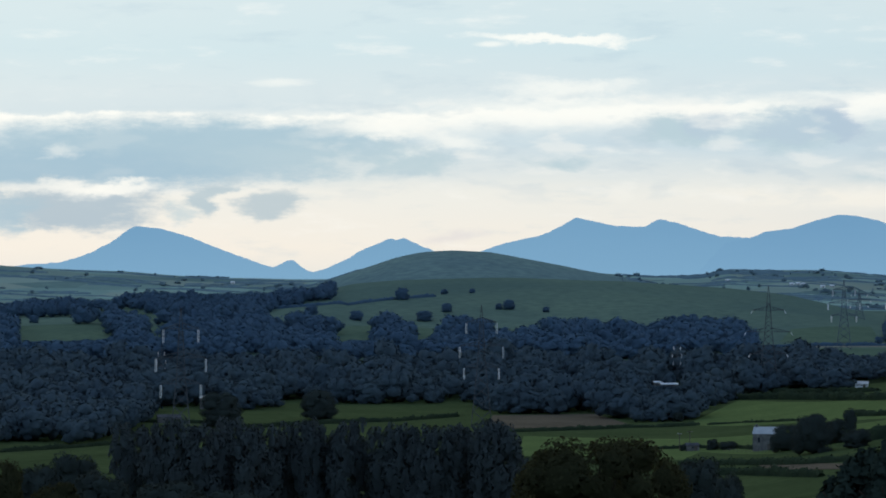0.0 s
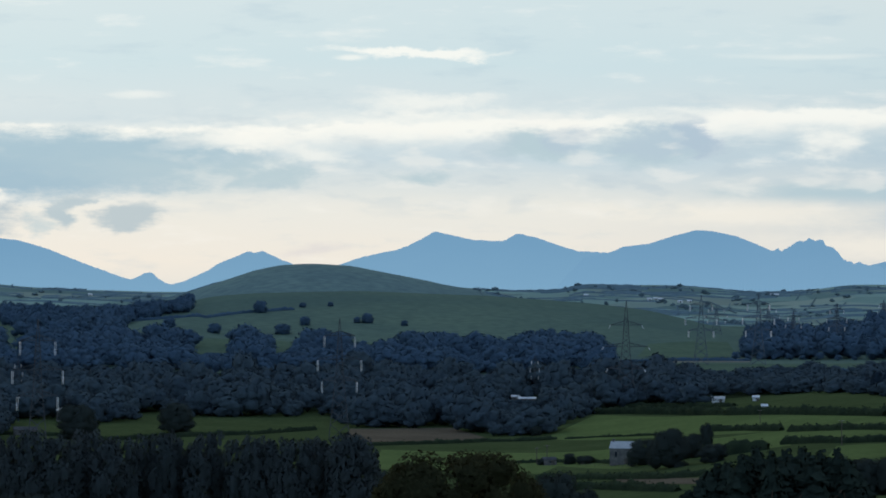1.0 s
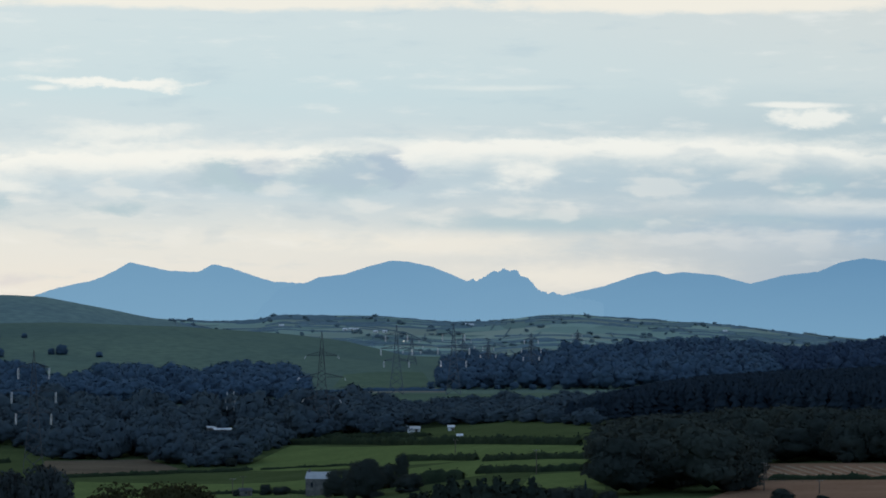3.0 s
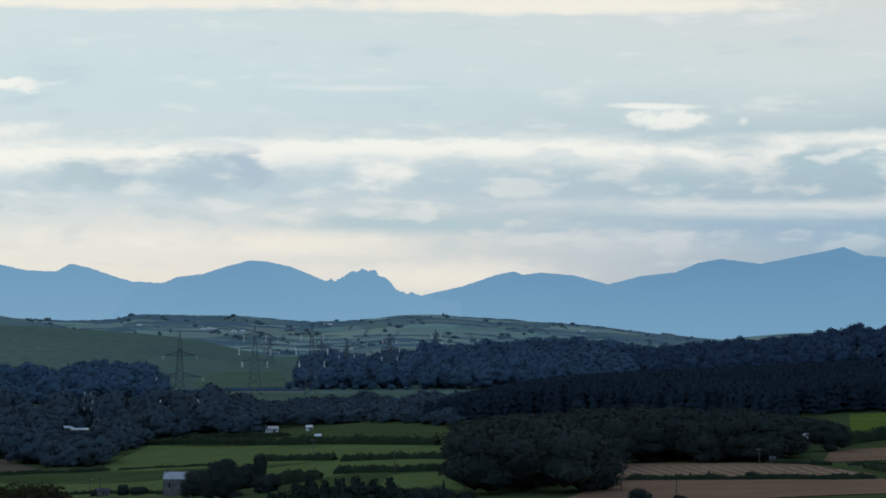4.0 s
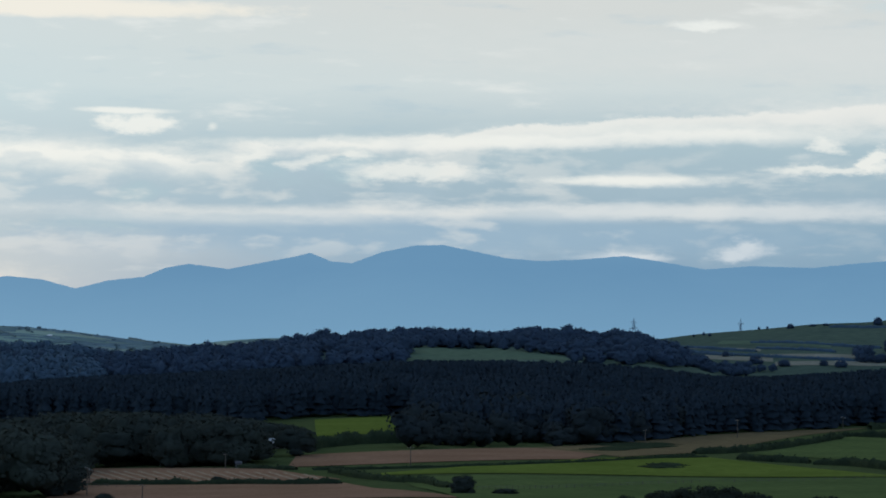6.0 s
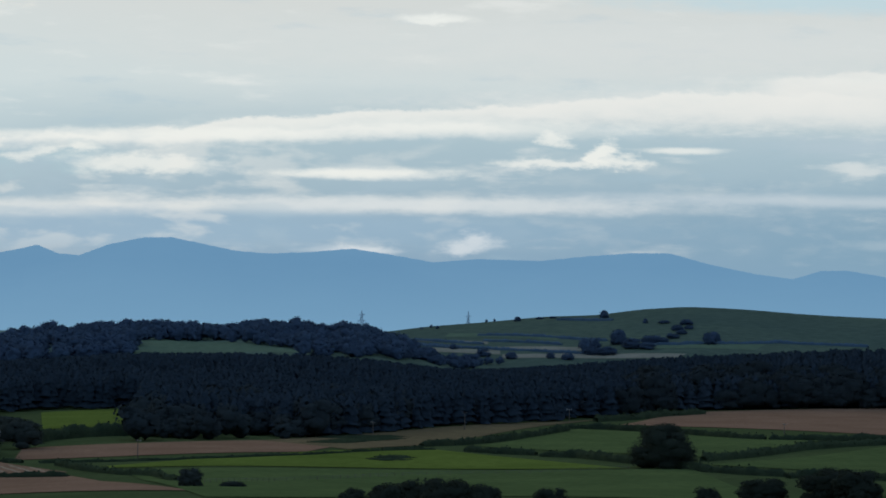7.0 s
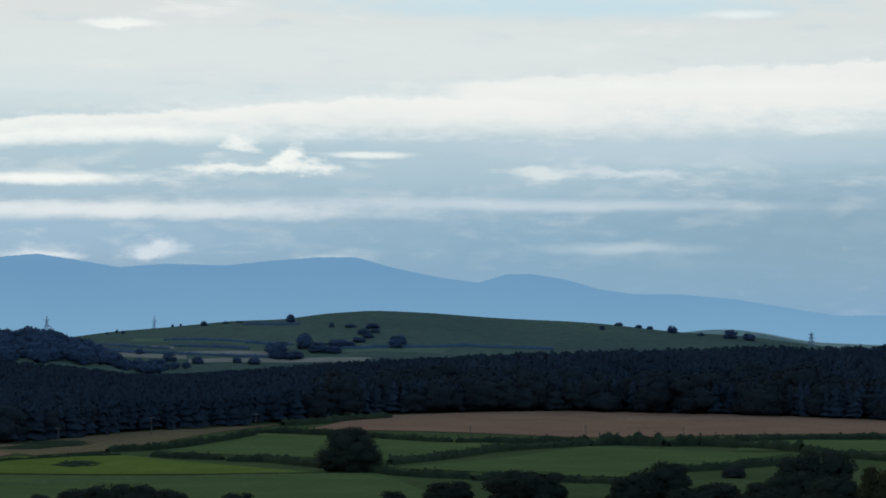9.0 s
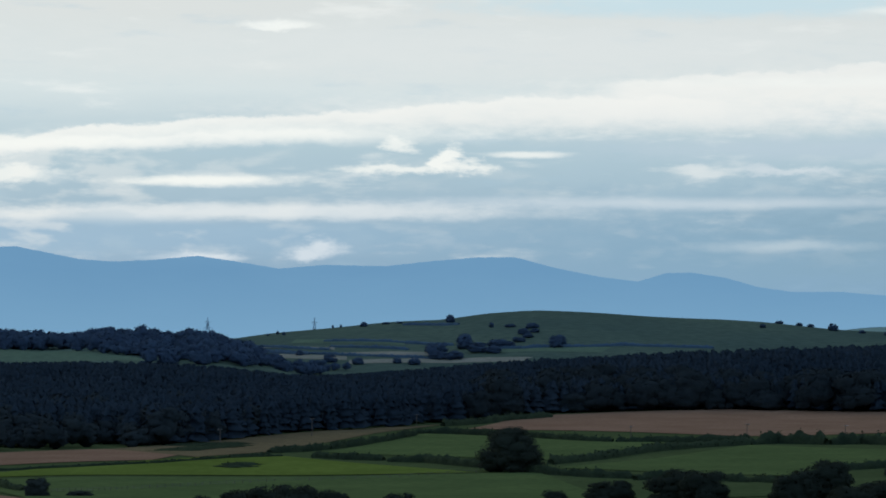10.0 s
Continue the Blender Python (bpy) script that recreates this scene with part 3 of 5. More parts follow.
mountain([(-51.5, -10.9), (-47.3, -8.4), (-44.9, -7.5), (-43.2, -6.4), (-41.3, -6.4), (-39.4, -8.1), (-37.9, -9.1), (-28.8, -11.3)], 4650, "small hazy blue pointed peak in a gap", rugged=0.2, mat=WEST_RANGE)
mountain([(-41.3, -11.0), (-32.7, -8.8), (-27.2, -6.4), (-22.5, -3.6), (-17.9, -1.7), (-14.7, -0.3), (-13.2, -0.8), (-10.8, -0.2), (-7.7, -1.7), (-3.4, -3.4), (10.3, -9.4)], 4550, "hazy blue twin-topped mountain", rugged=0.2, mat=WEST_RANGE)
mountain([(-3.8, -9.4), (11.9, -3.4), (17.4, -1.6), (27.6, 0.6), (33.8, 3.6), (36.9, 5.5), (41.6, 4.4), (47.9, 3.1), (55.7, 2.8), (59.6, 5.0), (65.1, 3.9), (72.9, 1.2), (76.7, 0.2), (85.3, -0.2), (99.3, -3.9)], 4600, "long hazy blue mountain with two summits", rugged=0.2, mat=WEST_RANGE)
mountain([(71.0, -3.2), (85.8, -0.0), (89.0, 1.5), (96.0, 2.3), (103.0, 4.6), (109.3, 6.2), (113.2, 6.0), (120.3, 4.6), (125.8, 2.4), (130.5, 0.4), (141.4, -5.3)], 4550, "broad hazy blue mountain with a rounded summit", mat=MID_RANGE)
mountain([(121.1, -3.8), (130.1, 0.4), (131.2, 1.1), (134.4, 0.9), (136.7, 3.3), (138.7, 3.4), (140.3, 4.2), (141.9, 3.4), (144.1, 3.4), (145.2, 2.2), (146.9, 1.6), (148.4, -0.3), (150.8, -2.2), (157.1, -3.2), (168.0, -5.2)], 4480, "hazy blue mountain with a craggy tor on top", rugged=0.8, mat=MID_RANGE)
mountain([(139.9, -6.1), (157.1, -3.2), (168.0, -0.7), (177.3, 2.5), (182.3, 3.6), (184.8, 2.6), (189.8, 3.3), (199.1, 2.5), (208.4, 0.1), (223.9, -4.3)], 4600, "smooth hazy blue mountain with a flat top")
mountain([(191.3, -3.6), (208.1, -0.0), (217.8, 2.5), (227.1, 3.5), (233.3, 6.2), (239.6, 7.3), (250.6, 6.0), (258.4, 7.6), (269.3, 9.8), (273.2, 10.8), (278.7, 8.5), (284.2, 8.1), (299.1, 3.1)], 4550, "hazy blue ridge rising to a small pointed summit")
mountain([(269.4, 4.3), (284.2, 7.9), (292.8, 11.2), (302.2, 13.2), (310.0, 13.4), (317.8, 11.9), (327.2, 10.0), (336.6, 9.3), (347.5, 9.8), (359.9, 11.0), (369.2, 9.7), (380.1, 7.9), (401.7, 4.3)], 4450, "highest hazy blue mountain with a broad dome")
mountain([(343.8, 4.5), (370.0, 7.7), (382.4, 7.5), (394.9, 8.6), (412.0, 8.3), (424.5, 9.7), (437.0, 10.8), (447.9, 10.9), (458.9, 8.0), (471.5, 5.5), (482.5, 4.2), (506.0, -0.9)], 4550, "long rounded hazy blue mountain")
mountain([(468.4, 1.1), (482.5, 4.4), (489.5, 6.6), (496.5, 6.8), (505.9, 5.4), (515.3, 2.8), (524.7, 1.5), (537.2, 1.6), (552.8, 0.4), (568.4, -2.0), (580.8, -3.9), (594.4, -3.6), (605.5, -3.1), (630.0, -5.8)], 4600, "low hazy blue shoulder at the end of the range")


# ---- fields ----
FIELDS, OPEN = [], []


def field(corners, mat, label, lift=0.0, apron=60.0, view=False):
    """A field draped over the ground between four corners, near left first, going round by the far side."""
    pts = [(b, reach(b, e)) for b, e in corners]
    lift = lift or 0.06 + 0.004 * len(FIELDS)
    xy = [np.array((d * math.sin(b / 1000), d * math.cos(b / 1000))) for b, d in pts]
    size = max(np.linalg.norm(xy[0] - xy[3]), np.linalg.norm(xy[1] - xy[2]))
    depth = max(np.linalg.norm(xy[0] - xy[1]), np.linalg.norm(xy[3] - xy[2]))
    n, m = int(np.clip(size / 7, 4, 70)), int(np.clip(depth / 7, 4, 70))
    u, v = np.meshgrid(np.linspace(0, 1, n + 1), np.linspace(0, 1, m + 1))
    u, v = u[..., None], v[..., None]
    p = (xy[0] * (1 - u) + xy[3] * u) * (1 - v) + (xy[1] * (1 - u) + xy[2] * u) * v
    d, b = np.hypot(p[..., 0], p[..., 1]), 1000 * np.arctan2(p[..., 0], p[..., 1])
    verts = np.concatenate([p, (ground(b, d) + lift)[..., None]], -1).reshape(-1, 3)
    i, j = np.meshgrid(np.arange(n), np.arange(m))
    k = (j * (n + 1) + i).ravel()
    ob = new("field", as_mesh("field", verts, np.stack([k, k + 1, k + n + 2, k + n + 1], -1), (mat,), smooth=True))
    FIELDS.append((np.array([xy[0], xy[3], xy[2], xy[1]]), apron))
    if view:
        OPEN.append((corners[0], corners[3], min(pts[0][1], pts[3][1]) + 10))
    return tagged(ob, label, "field", kind="structure")


def brow(b, d):
    """Greatest height of trees before a hillside pasture, cut to fit the camera's view of it."""
    cap = np.full(np.shape(b), 99.0)
    for (b0, e0), (b3, e3), near in OPEN:
        edge = rng.normal(0, 1.5, np.shape(b))
        under = (b > min(b0, b3) + edge) & (b < max(b0, b3) + edge) & (d < near)
        top = EYE + d * (np.interp(b, (b0, b3), (e0, e3)) + 0.2) / 1000 - ground(b, d) + rng.uniform(-1.5, 2.5, np.shape(b))
        cap = np.where(under, np.minimum(cap, top), cap)
    return cap


def inside(poly, x, y):
    r = np.zeros(np.shape(x), bool)
    for (ax, ay), (bx, by) in zip(poly, np.roll(poly, -1, 0)):
        r ^= ((ay > y) != (by > y)) & (x < (bx - ax) * (y - ay) / (by - ay + 1e-9) + ax)
    return r


def in_field(b, d):
    hit = np.zeros(np.shape(b), bool)
    for poly, apron in FIELDS:
        for k in np.arange(0, apron + 1, 10):
            hit |= inside(poly, (d + k) * np.sin(b / 1000), (d + k) * np.cos(b / 1000))
    return hit


def clearing(mark, radius, apron):
    """Open ground round a building, with the view towards it unplanted."""
    d = reach(*mark)
    c = np.array((d * math.sin(mark[0] / 1000), d * math.cos(mark[0] / 1000)))
    FIELDS.append((np.array([c + radius * np.array(o) for o in ((-1, -1), (1, -1), (1, 1), (-1, 1))]), apron))


clearing((62.3, -42.3), 11, 190)
clearing((115.5, -41.3), 6, 60)
clearing((125.9, -40.9), 4, 60)
clearing((-64.3, -47.4), 7, 100)
clearing((264.5, -43.5), 7, 130)
field([(20.1, -60.8), (22.4, -55.3), (134.1, -48.9), (135.6, -53.3)], MEADOW, "bright green pasture beside a stone barn")
field([(67.0, -52.0), (81.8, -45.2), (161.6, -44.1), (161.6, -47.7)], MEADOW, "bright green level pasture before a dark wood")
field([(115.4, -52.6), (134.1, -49.5), (170.3, -48.4), (169.2, -52.5)], MEADOW, "bright green pasture strip between hedges")
field([(135.6, -47.9), (137.2, -44.5), (170.3, -44.7), (170.3, -47.5)], MEADOW, "bright green pasture beside a dark copse")
field([(145.1, -57.2), (148.1, -53.2), (169.2, -52.2), (168.5, -57.2)], MEADOW, "bright green pasture corner beside trees")
field([(12.2, -53.4), (13.8, -49.5), (41.9, -49.1), (52.9, -52.4)], PLOUGHED, "brown bare soil field")
field([(-55.4, -51.9), (-28.8, -49.3), (8.0, -47.3), (7.2, -49.5)], GRASS, "narrow green meadow strip")
field([(-81.9, -51.2), (-81.1, -49.2), (-57.0, -49.7), (-57.0, -51.6)], GRASS, "pale green meadow beside a farm")
field([(-128.4, -63.4), (-128.4, -59.8), (-90.5, -57.1), (-88.9, -59.9)], GRASS, "green paddock beside dark trees")
field([(65.1, -62.5), (71.3, -59.4), (121.0, -58.3), (121.0, -60.0)], GRASS, "green pasture behind a hedge")
field([(76.0, -70.3), (79.1, -65.3), (111.7, -65.7), (108.6, -70.9)], GRASS, "green pasture below the barn")
field([(88.4, -64.3), (86.9, -62.7), (113.2, -62.6), (111.7, -64.1)], PLOUGHED, "strip of brown bare soil")
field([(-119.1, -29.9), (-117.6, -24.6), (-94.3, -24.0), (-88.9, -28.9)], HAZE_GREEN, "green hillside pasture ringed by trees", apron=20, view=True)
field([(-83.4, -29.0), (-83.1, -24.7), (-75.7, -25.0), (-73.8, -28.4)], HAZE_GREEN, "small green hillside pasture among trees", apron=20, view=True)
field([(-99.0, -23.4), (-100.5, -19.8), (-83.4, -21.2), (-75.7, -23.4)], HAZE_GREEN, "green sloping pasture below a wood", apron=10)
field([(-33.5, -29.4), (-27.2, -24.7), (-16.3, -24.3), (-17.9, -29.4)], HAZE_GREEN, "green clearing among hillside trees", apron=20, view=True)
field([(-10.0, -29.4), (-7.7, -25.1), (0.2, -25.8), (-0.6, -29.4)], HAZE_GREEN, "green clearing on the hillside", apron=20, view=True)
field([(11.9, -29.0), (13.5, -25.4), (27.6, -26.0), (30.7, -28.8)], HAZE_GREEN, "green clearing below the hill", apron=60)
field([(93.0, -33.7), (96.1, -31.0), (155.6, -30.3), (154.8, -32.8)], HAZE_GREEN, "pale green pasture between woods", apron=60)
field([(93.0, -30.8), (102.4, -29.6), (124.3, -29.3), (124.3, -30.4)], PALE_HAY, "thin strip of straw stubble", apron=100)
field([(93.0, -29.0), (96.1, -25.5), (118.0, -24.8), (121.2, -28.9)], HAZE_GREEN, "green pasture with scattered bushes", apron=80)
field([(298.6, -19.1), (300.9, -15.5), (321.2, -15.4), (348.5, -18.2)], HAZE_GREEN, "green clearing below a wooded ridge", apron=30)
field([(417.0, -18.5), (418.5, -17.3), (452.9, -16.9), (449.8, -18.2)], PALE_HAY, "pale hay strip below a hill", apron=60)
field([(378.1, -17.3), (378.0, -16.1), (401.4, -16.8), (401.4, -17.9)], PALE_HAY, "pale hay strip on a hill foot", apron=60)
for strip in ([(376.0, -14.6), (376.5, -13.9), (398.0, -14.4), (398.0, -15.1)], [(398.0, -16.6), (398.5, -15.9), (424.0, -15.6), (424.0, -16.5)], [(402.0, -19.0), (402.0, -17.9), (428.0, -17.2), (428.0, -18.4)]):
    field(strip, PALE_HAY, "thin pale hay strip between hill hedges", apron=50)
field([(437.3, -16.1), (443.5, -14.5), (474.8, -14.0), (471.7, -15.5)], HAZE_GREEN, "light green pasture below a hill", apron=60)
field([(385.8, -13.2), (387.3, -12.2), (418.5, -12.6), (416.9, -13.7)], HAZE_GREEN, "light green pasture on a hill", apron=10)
field([(275.4, -40.2), (274.9, -35.5), (302.7, -33.9), (298.8, -38.8)], LUSH, "bright green field in a notch of the woods", apron=120)
swathed = field([(208.3, -53.9), (209.0, -49.8), (263.0, -49.3), (282.6, -51.9)], STUBBLE, "straw stubble field with pale straw swaths")
for k in range(22):
    a, c = ((198.1, -50.2)[0] + k * 4.0, (198.1, -50.2)[1]), ((210.7, -53.7)[0] + k * 4.0, (210.7, -53.7)[1])
    line = [(a[0] + (c[0] - a[0]) * u, reach(a[0] + (c[0] - a[0]) * u, a[1] + (c[1] - a[1]) * u)) for u in np.linspace(0.04, 0.96, 14)]
    line = [q for q in line if inside(FIELDS[-1][0], q[1] * math.sin(q[0] / 1000), q[1] * math.cos(q[0] / 1000))]
    if len(line) > 3:
        swath = [place(b + o, d, 0.08 + 0.004 * len(FIELDS) + h) for b, d in line for o, h in ((-0.55, 0.0), (0.0, 0.15), (0.55, 0.0))]
        rows = [(3 * r + q, 3 * r + q + 1, 3 * r + q + 4, 3 * r + q + 3) for r in range(len(line) - 1) for q in (0, 1)]
        new("swath", as_mesh("swath", swath, rows, (STRAW,))).parent = swathed
field([(193.6, -60.6), (208.3, -54.5), (282.6, -53.0), (317.0, -56.7)], STUBBLE, "pinkish brown stubble field")
field([(267.7, -48.9), (270.0, -45.5), (371.3, -41.6), (348.1, -45.6)], STUBBLE, "pinkish brown stubble field below the conifers")
field([(282.6, -51.1), (340.3, -46.2), (379.9, -44.1), (437.6, -49.0)], LUSH, "bright green pasture with rushes")
field([(320.2, -58.4), (296.6, -51.2), (455.0, -49.0), (490.9, -57.4)], DEEP, "green pasture below a fence")
field([(359.8, -44.8), (335.1, -42.6), (428.1, -35.6), (378.4, -43.5)], OLIVE, "yellowish mown hay field")
field([(395.4, -43.4), (423.4, -38.2), (490.7, -40.3), (457.9, -45.4)], DEEP, "deep green pasture between thick hedges")
field([(435.1, -36.8), (450.0, -33.2), (507.8, -31.1), (511.0, -38.5)], STUBBLE, "pinkish brown stubble field before a dark wood")
field([(511.0, -38.5), (507.8, -31.1), (599.5, -32.7), (599.6, -36.1)], STUBBLE, "pinkish brown stubble field along a wood edge")
field([(459.5, -47.5), (512.6, -41.0), (567.2, -42.5), (522.1, -49.3)], DEEP, "deep green pasture grazed short")
field([(553.2, -41.7), (559.4, -38.5), (599.6, -37.6), (599.6, -41.1)], DEEP, "green pasture behind a hedge")
field([(506.5, -55.5), (506.5, -52.0), (599.7, -45.7), (599.7, -51.9)], GRASS, "green pasture among trees")


# ---- vegetation ----
ICO = bmesh.new()
bmesh.ops.create_icosphere(ICO, subdivisions=1, radius=1)
ICO_V = np.array([v.co for v in ICO.verts])
ICO_F = np.array([[v.index for v in f.verts] for f in ICO.faces])
ICO.free()
rng = np.random.default_rng(7)


def leaf_tris(points, outward, size, spread=0.42):
    """Small bent sprays of leaves: two triangles at each point."""
    n = len(points)
    nrm = outward + rng.normal(0, spread, (n, 3))
    nrm /= np.linalg.norm(nrm, axis=1)[:, None]
    a = np.cross(nrm, rng.normal(0, 1, (n, 3)))
    a /= np.linalg.norm(a, axis=1)[:, None]
    c = np.cross(nrm, a)
    s = size * rng.uniform(0.6, 1.3, (n, 1))
    v = np.stack([points - a * s, points + c * s * 0.7 + nrm * s * 0.2, points + a * s, points - c * s * 0.7 + nrm * s * 0.15], 1)
    k = np.arange(n)[:, None] * 4
    return v.reshape(-1, 3), np.concatenate([k + (2, 1, 0), k + (3, 2, 0)])


def crown_arrays(lobes, leaves, leaf, core=0.92, spread=0.55):
    """A crown of lobes bristling with leaf sprays: points, triangles and soft normals that follow the lobes."""
    vs, fs, ns, off = [], [], [], 0
    weights = np.array([r ** 2 for _, r, _ in lobes])
    counts = (leaves * weights / weights.sum()).astype(int) + 1
    for (c, r, squash), n in zip(lobes, counts):
        c, sc = np.array(c), np.array((1, 1, squash))
        v = ICO_V * (1 + rng.normal(0, 0.1, (len(ICO_V), 1))) * r * core * sc + c
        vs.append(v), fs.append(ICO_F + off), ns.append(0.5 * ICO_V + 1.8 * (v - (0, 0, 0.36)))
        off += len(v)
        o = rng.normal(0, 1, (3 * n, 3))
        o[:, 2] = np.abs(o[:, 2]) * 0.9 - 0.25
        o /= np.linalg.norm(o, axis=1)[:, None]
        p = c + o * sc * r * rng.uniform(0.84, 1.2, (3 * n, 1))
        away = p - (0, 0, 0.3)
        open_side = (o * away).sum(1) > 0.45 * np.linalg.norm(away, axis=1)
        o, p = o[open_side][:n], p[open_side][:n]
        if len(o):
            v, f = leaf_tris(p, o, leaf, spread)
            vs.append(v), fs.append(f + off), ns.append(0.7 * np.repeat(o, 4, 0) + 1.4 * (v - (0, 0, 0.3)))
            off += len(v)
    return np.concatenate(vs), np.concatenate(fs), np.concatenate(ns)


def dome_crown(leaves, leaf):
    """Unit tree with a smooth rounded head down to the ground."""
    lobes = [((0, 0, 0.42), 0.40, 1.05), ((0, 0, 0.2), 0.36, 0.7)]
    for k in range(52):
        h, turn = rng.uniform(0.03, 0.9), rng.uniform(0, 6.28)
        w = 0.33 * math.sqrt(max(0.03, 1 - (max(h - 0.38, 0.0) / 0.55) ** 2)) * (1.0 if h > 0.2 else 0.95)
        lobes.append(((w * math.cos(turn), w * math.sin(turn), h), rng.uniform(0.09, 0.19), 0.95))
    return crown_arrays(lobes, leaves, leaf, 0.8, 0.28)


def broad_crown(lobe_count, leaves, leaf):
    """Unit tree: one metre tall, crown about one metre across."""
    lobes = [((0, 0, 0.44), 0.29 if lobe_count > 36 else 0.38, 1.15)]
    for k in range(lobe_count):
        a = 2.4 * k + rng.uniform(-0.4, 0.4)
        h = rng.uniform(0.12 if lobe_count < 20 else 0.04, 0.82)
        w = (0.35 if lobe_count > 20 else 0.30) * math.sqrt(max(0.06, 1 - ((h - 0.38) / 0.50) ** 2))
        lobes.append(((w * math.cos(a), w * math.sin(a), h), rng.uniform(0.14, 0.24) if lobe_count < 20 else rng.uniform(0.10, 0.22), 0.85))
    return crown_arrays(lobes, leaves, leaf, 0.72 if lobe_count > 36 else 0.84, 0.65 if lobe_count > 30 else 0.28)


def conifer_crown(tiers, leaf):
    vs, fs, ns, off = [], [], [], 0
    for k in range(tiers):
        h0, h1 = 0.08 + 0.86 * k / tiers, 0.08 + 0.86 * (k + 1.7) / tiers
        r0 = 0.22 * (1 - k / tiers) ** 0.55 + 0.02
        n = 7
        a = np.arange(n) * 2 * math.pi / n + rng.uniform(0, 6)
        ring = np.stack([np.cos(a) * r0 * rng.uniform(0.5, 1.3, n), np.sin(a) * r0 * rng.uniform(0.5, 1.3, n), h0 + rng.uniform(-0.05, 0.05, n)], -1)
        v = np.concatenate([ring, [(0, 0, min(1.0, h1))]])
        vs.append(v), fs.append(np.array([(i, (i + 1) % n, n) for i in range(n)]) + off)
        ns.append(np.concatenate([np.stack([np.cos(a), np.sin(a), np.full(n, 0.3)], -1), [(0, 0, 1)]]))
        off += len(v)
    m = 26
    h = rng.uniform(0.1, 0.95, m)
    a = rng.uniform(0, 6.28, m)
    o = np.stack([np.cos(a), np.sin(a), np.full(m, 0.5)], -1)
    v, f = leaf_tris(np.concatenate([o[:, :2] * (0.22 * (1 - h) ** 0.6)[:, None], h[:, None]], 1), o, 0.06, 0.25)
    vs.append(v), fs.append(f + off), ns.append(np.repeat(o, 4, 0))
    return np.concatenate(vs), np.concatenate(fs), np.concatenate(ns)


FAR_BROAD = [broad_crown(13, 170, 0.062) for _ in range(7)]
NEAR_BROAD = [broad_crown(19, 1500, 0.034) for _ in range(5)]
FAR_CONIFER = [conifer_crown(5, 0.1) for _ in range(5)]


def joined(templates, xyz, width, tall):
    """Every placed tree as one set of arrays."""
    vs, fs, ns, off = [], [], [], 0
    pick, turn = rng.integers(0, len(templates), len(xyz)), rng.uniform(0, 6.28, len(xyz))
    for k, (tv, tf, tn) in enumerate(templates):
        s = np.where(pick == k)[0]
        if not len(s):
            continue
        c, n = np.cos(turn[s])[:, None], np.sin(turn[s])[:, None]
        x = (tv[:, 0] * c - tv[:, 1] * n) * width[s][:, None] + xyz[s, 0][:, None]
        y = (tv[:, 0] * n + tv[:, 1] * c) * width[s][:, None] + xyz[s, 1][:, None]
        z = tv[:, 2] * tall[s][:, None] + xyz[s, 2][:, None]
        vs.append(np.stack([x, y, z], -1).reshape(-1, 3))
        fs.append((tf[None] + (np.arange(len(s)) * len(tv))[:, None, None]).reshape(-1, 3) + off)
        ns.append(np.stack([tn[:, 0] * c - tn[:, 1] * n, tn[:, 0] * n + tn[:, 1] * c, tn[:, 2] * np.ones_like(c)], -1).reshape(-1, 3))
        off += len(s) * len(tv)
    return np.concatenate(vs), np.concatenate(fs), np.concatenate(ns)


def wood(front, back, spacing, tall, wide, templates, mat, label, keep=1.0, skip_fields=True, uneven=0.14, low=0.62, high=1.25, crest=None, least=1.5):
    """A stand of trees behind a front edge, given by marks where its foot stands, back to a distance."""
    edge = np.array([(b, reach(b, e)) for b, e in front])
    lo, hi = edge[0][0], edge[-1][0]
    mean = (edge[:, 1].min() + back) / 2
    n = int((hi - lo) / 1000 * mean * (back - edge[:, 1].min()) / spacing ** 2 * keep)
    b = rng.uniform(lo, hi, n)
    d = np.sqrt(rng.uniform(edge[:, 1].min() ** 2, back ** 2, n))
    ok = d > np.interp(b, edge[:, 0], edge[:, 1])
    if skip_fields:
        ok &= ~in_field(b, d)
    b, d = b[ok], d[ok]
    lump = np.sin(b * 0.31 + d * 0.021) * np.sin(b * 0.13 - d * 0.013 + 2.0) + 0.6 * np.sin(b * 0.77 + d * 0.05)
    size = rng.uniform(low, high, len(b))
    h = tall * size * (1 + uneven * lump)
    cap = brow(b, d)
    h = np.minimum(h, cap)
    if crest:
        h = np.minimum(h, EYE + d * curve(crest, b) / 1000 - ground(b, d) + rng.uniform(-1.6, 0.6, len(b)))
    ok = h > least
    b, d, h, size = b[ok], d[ok], h[ok], size[ok]
    z = ground(b, d) - 0.1
    v, f, soft = joined(templates, np.stack([d * np.sin(b / 1000), d * np.cos(b / 1000), z], -1), wide * size * rng.uniform(0.85, 1.2, len(b)), h)
    ob = new("wood", as_mesh("wood", v, f, (mat,), normals=soft))
    return tagged(ob, label, "wood", kind="stuff")



CONIFER_TOPS = [(140.0, -38.0), (150.0, -35.0), (162.0, -31.4), (175.0, -28.8), (186.0, -26.4), (195.0, -25.2), (209.0, -24.1), (235.0, -22.9), (266.0, -20.9), (302.5, -18.3), (333.7, -17.9), (357.1, -18.7), (373.4, -20.2), (390.5, -22.2), (412.3, -20.8), (431.0, -19.0), (459.2, -16.4), (490.5, -14.7), (521.7, -13.1), (552.9, -12.0), (594.4, -11.3), (630.0, -10.6)]
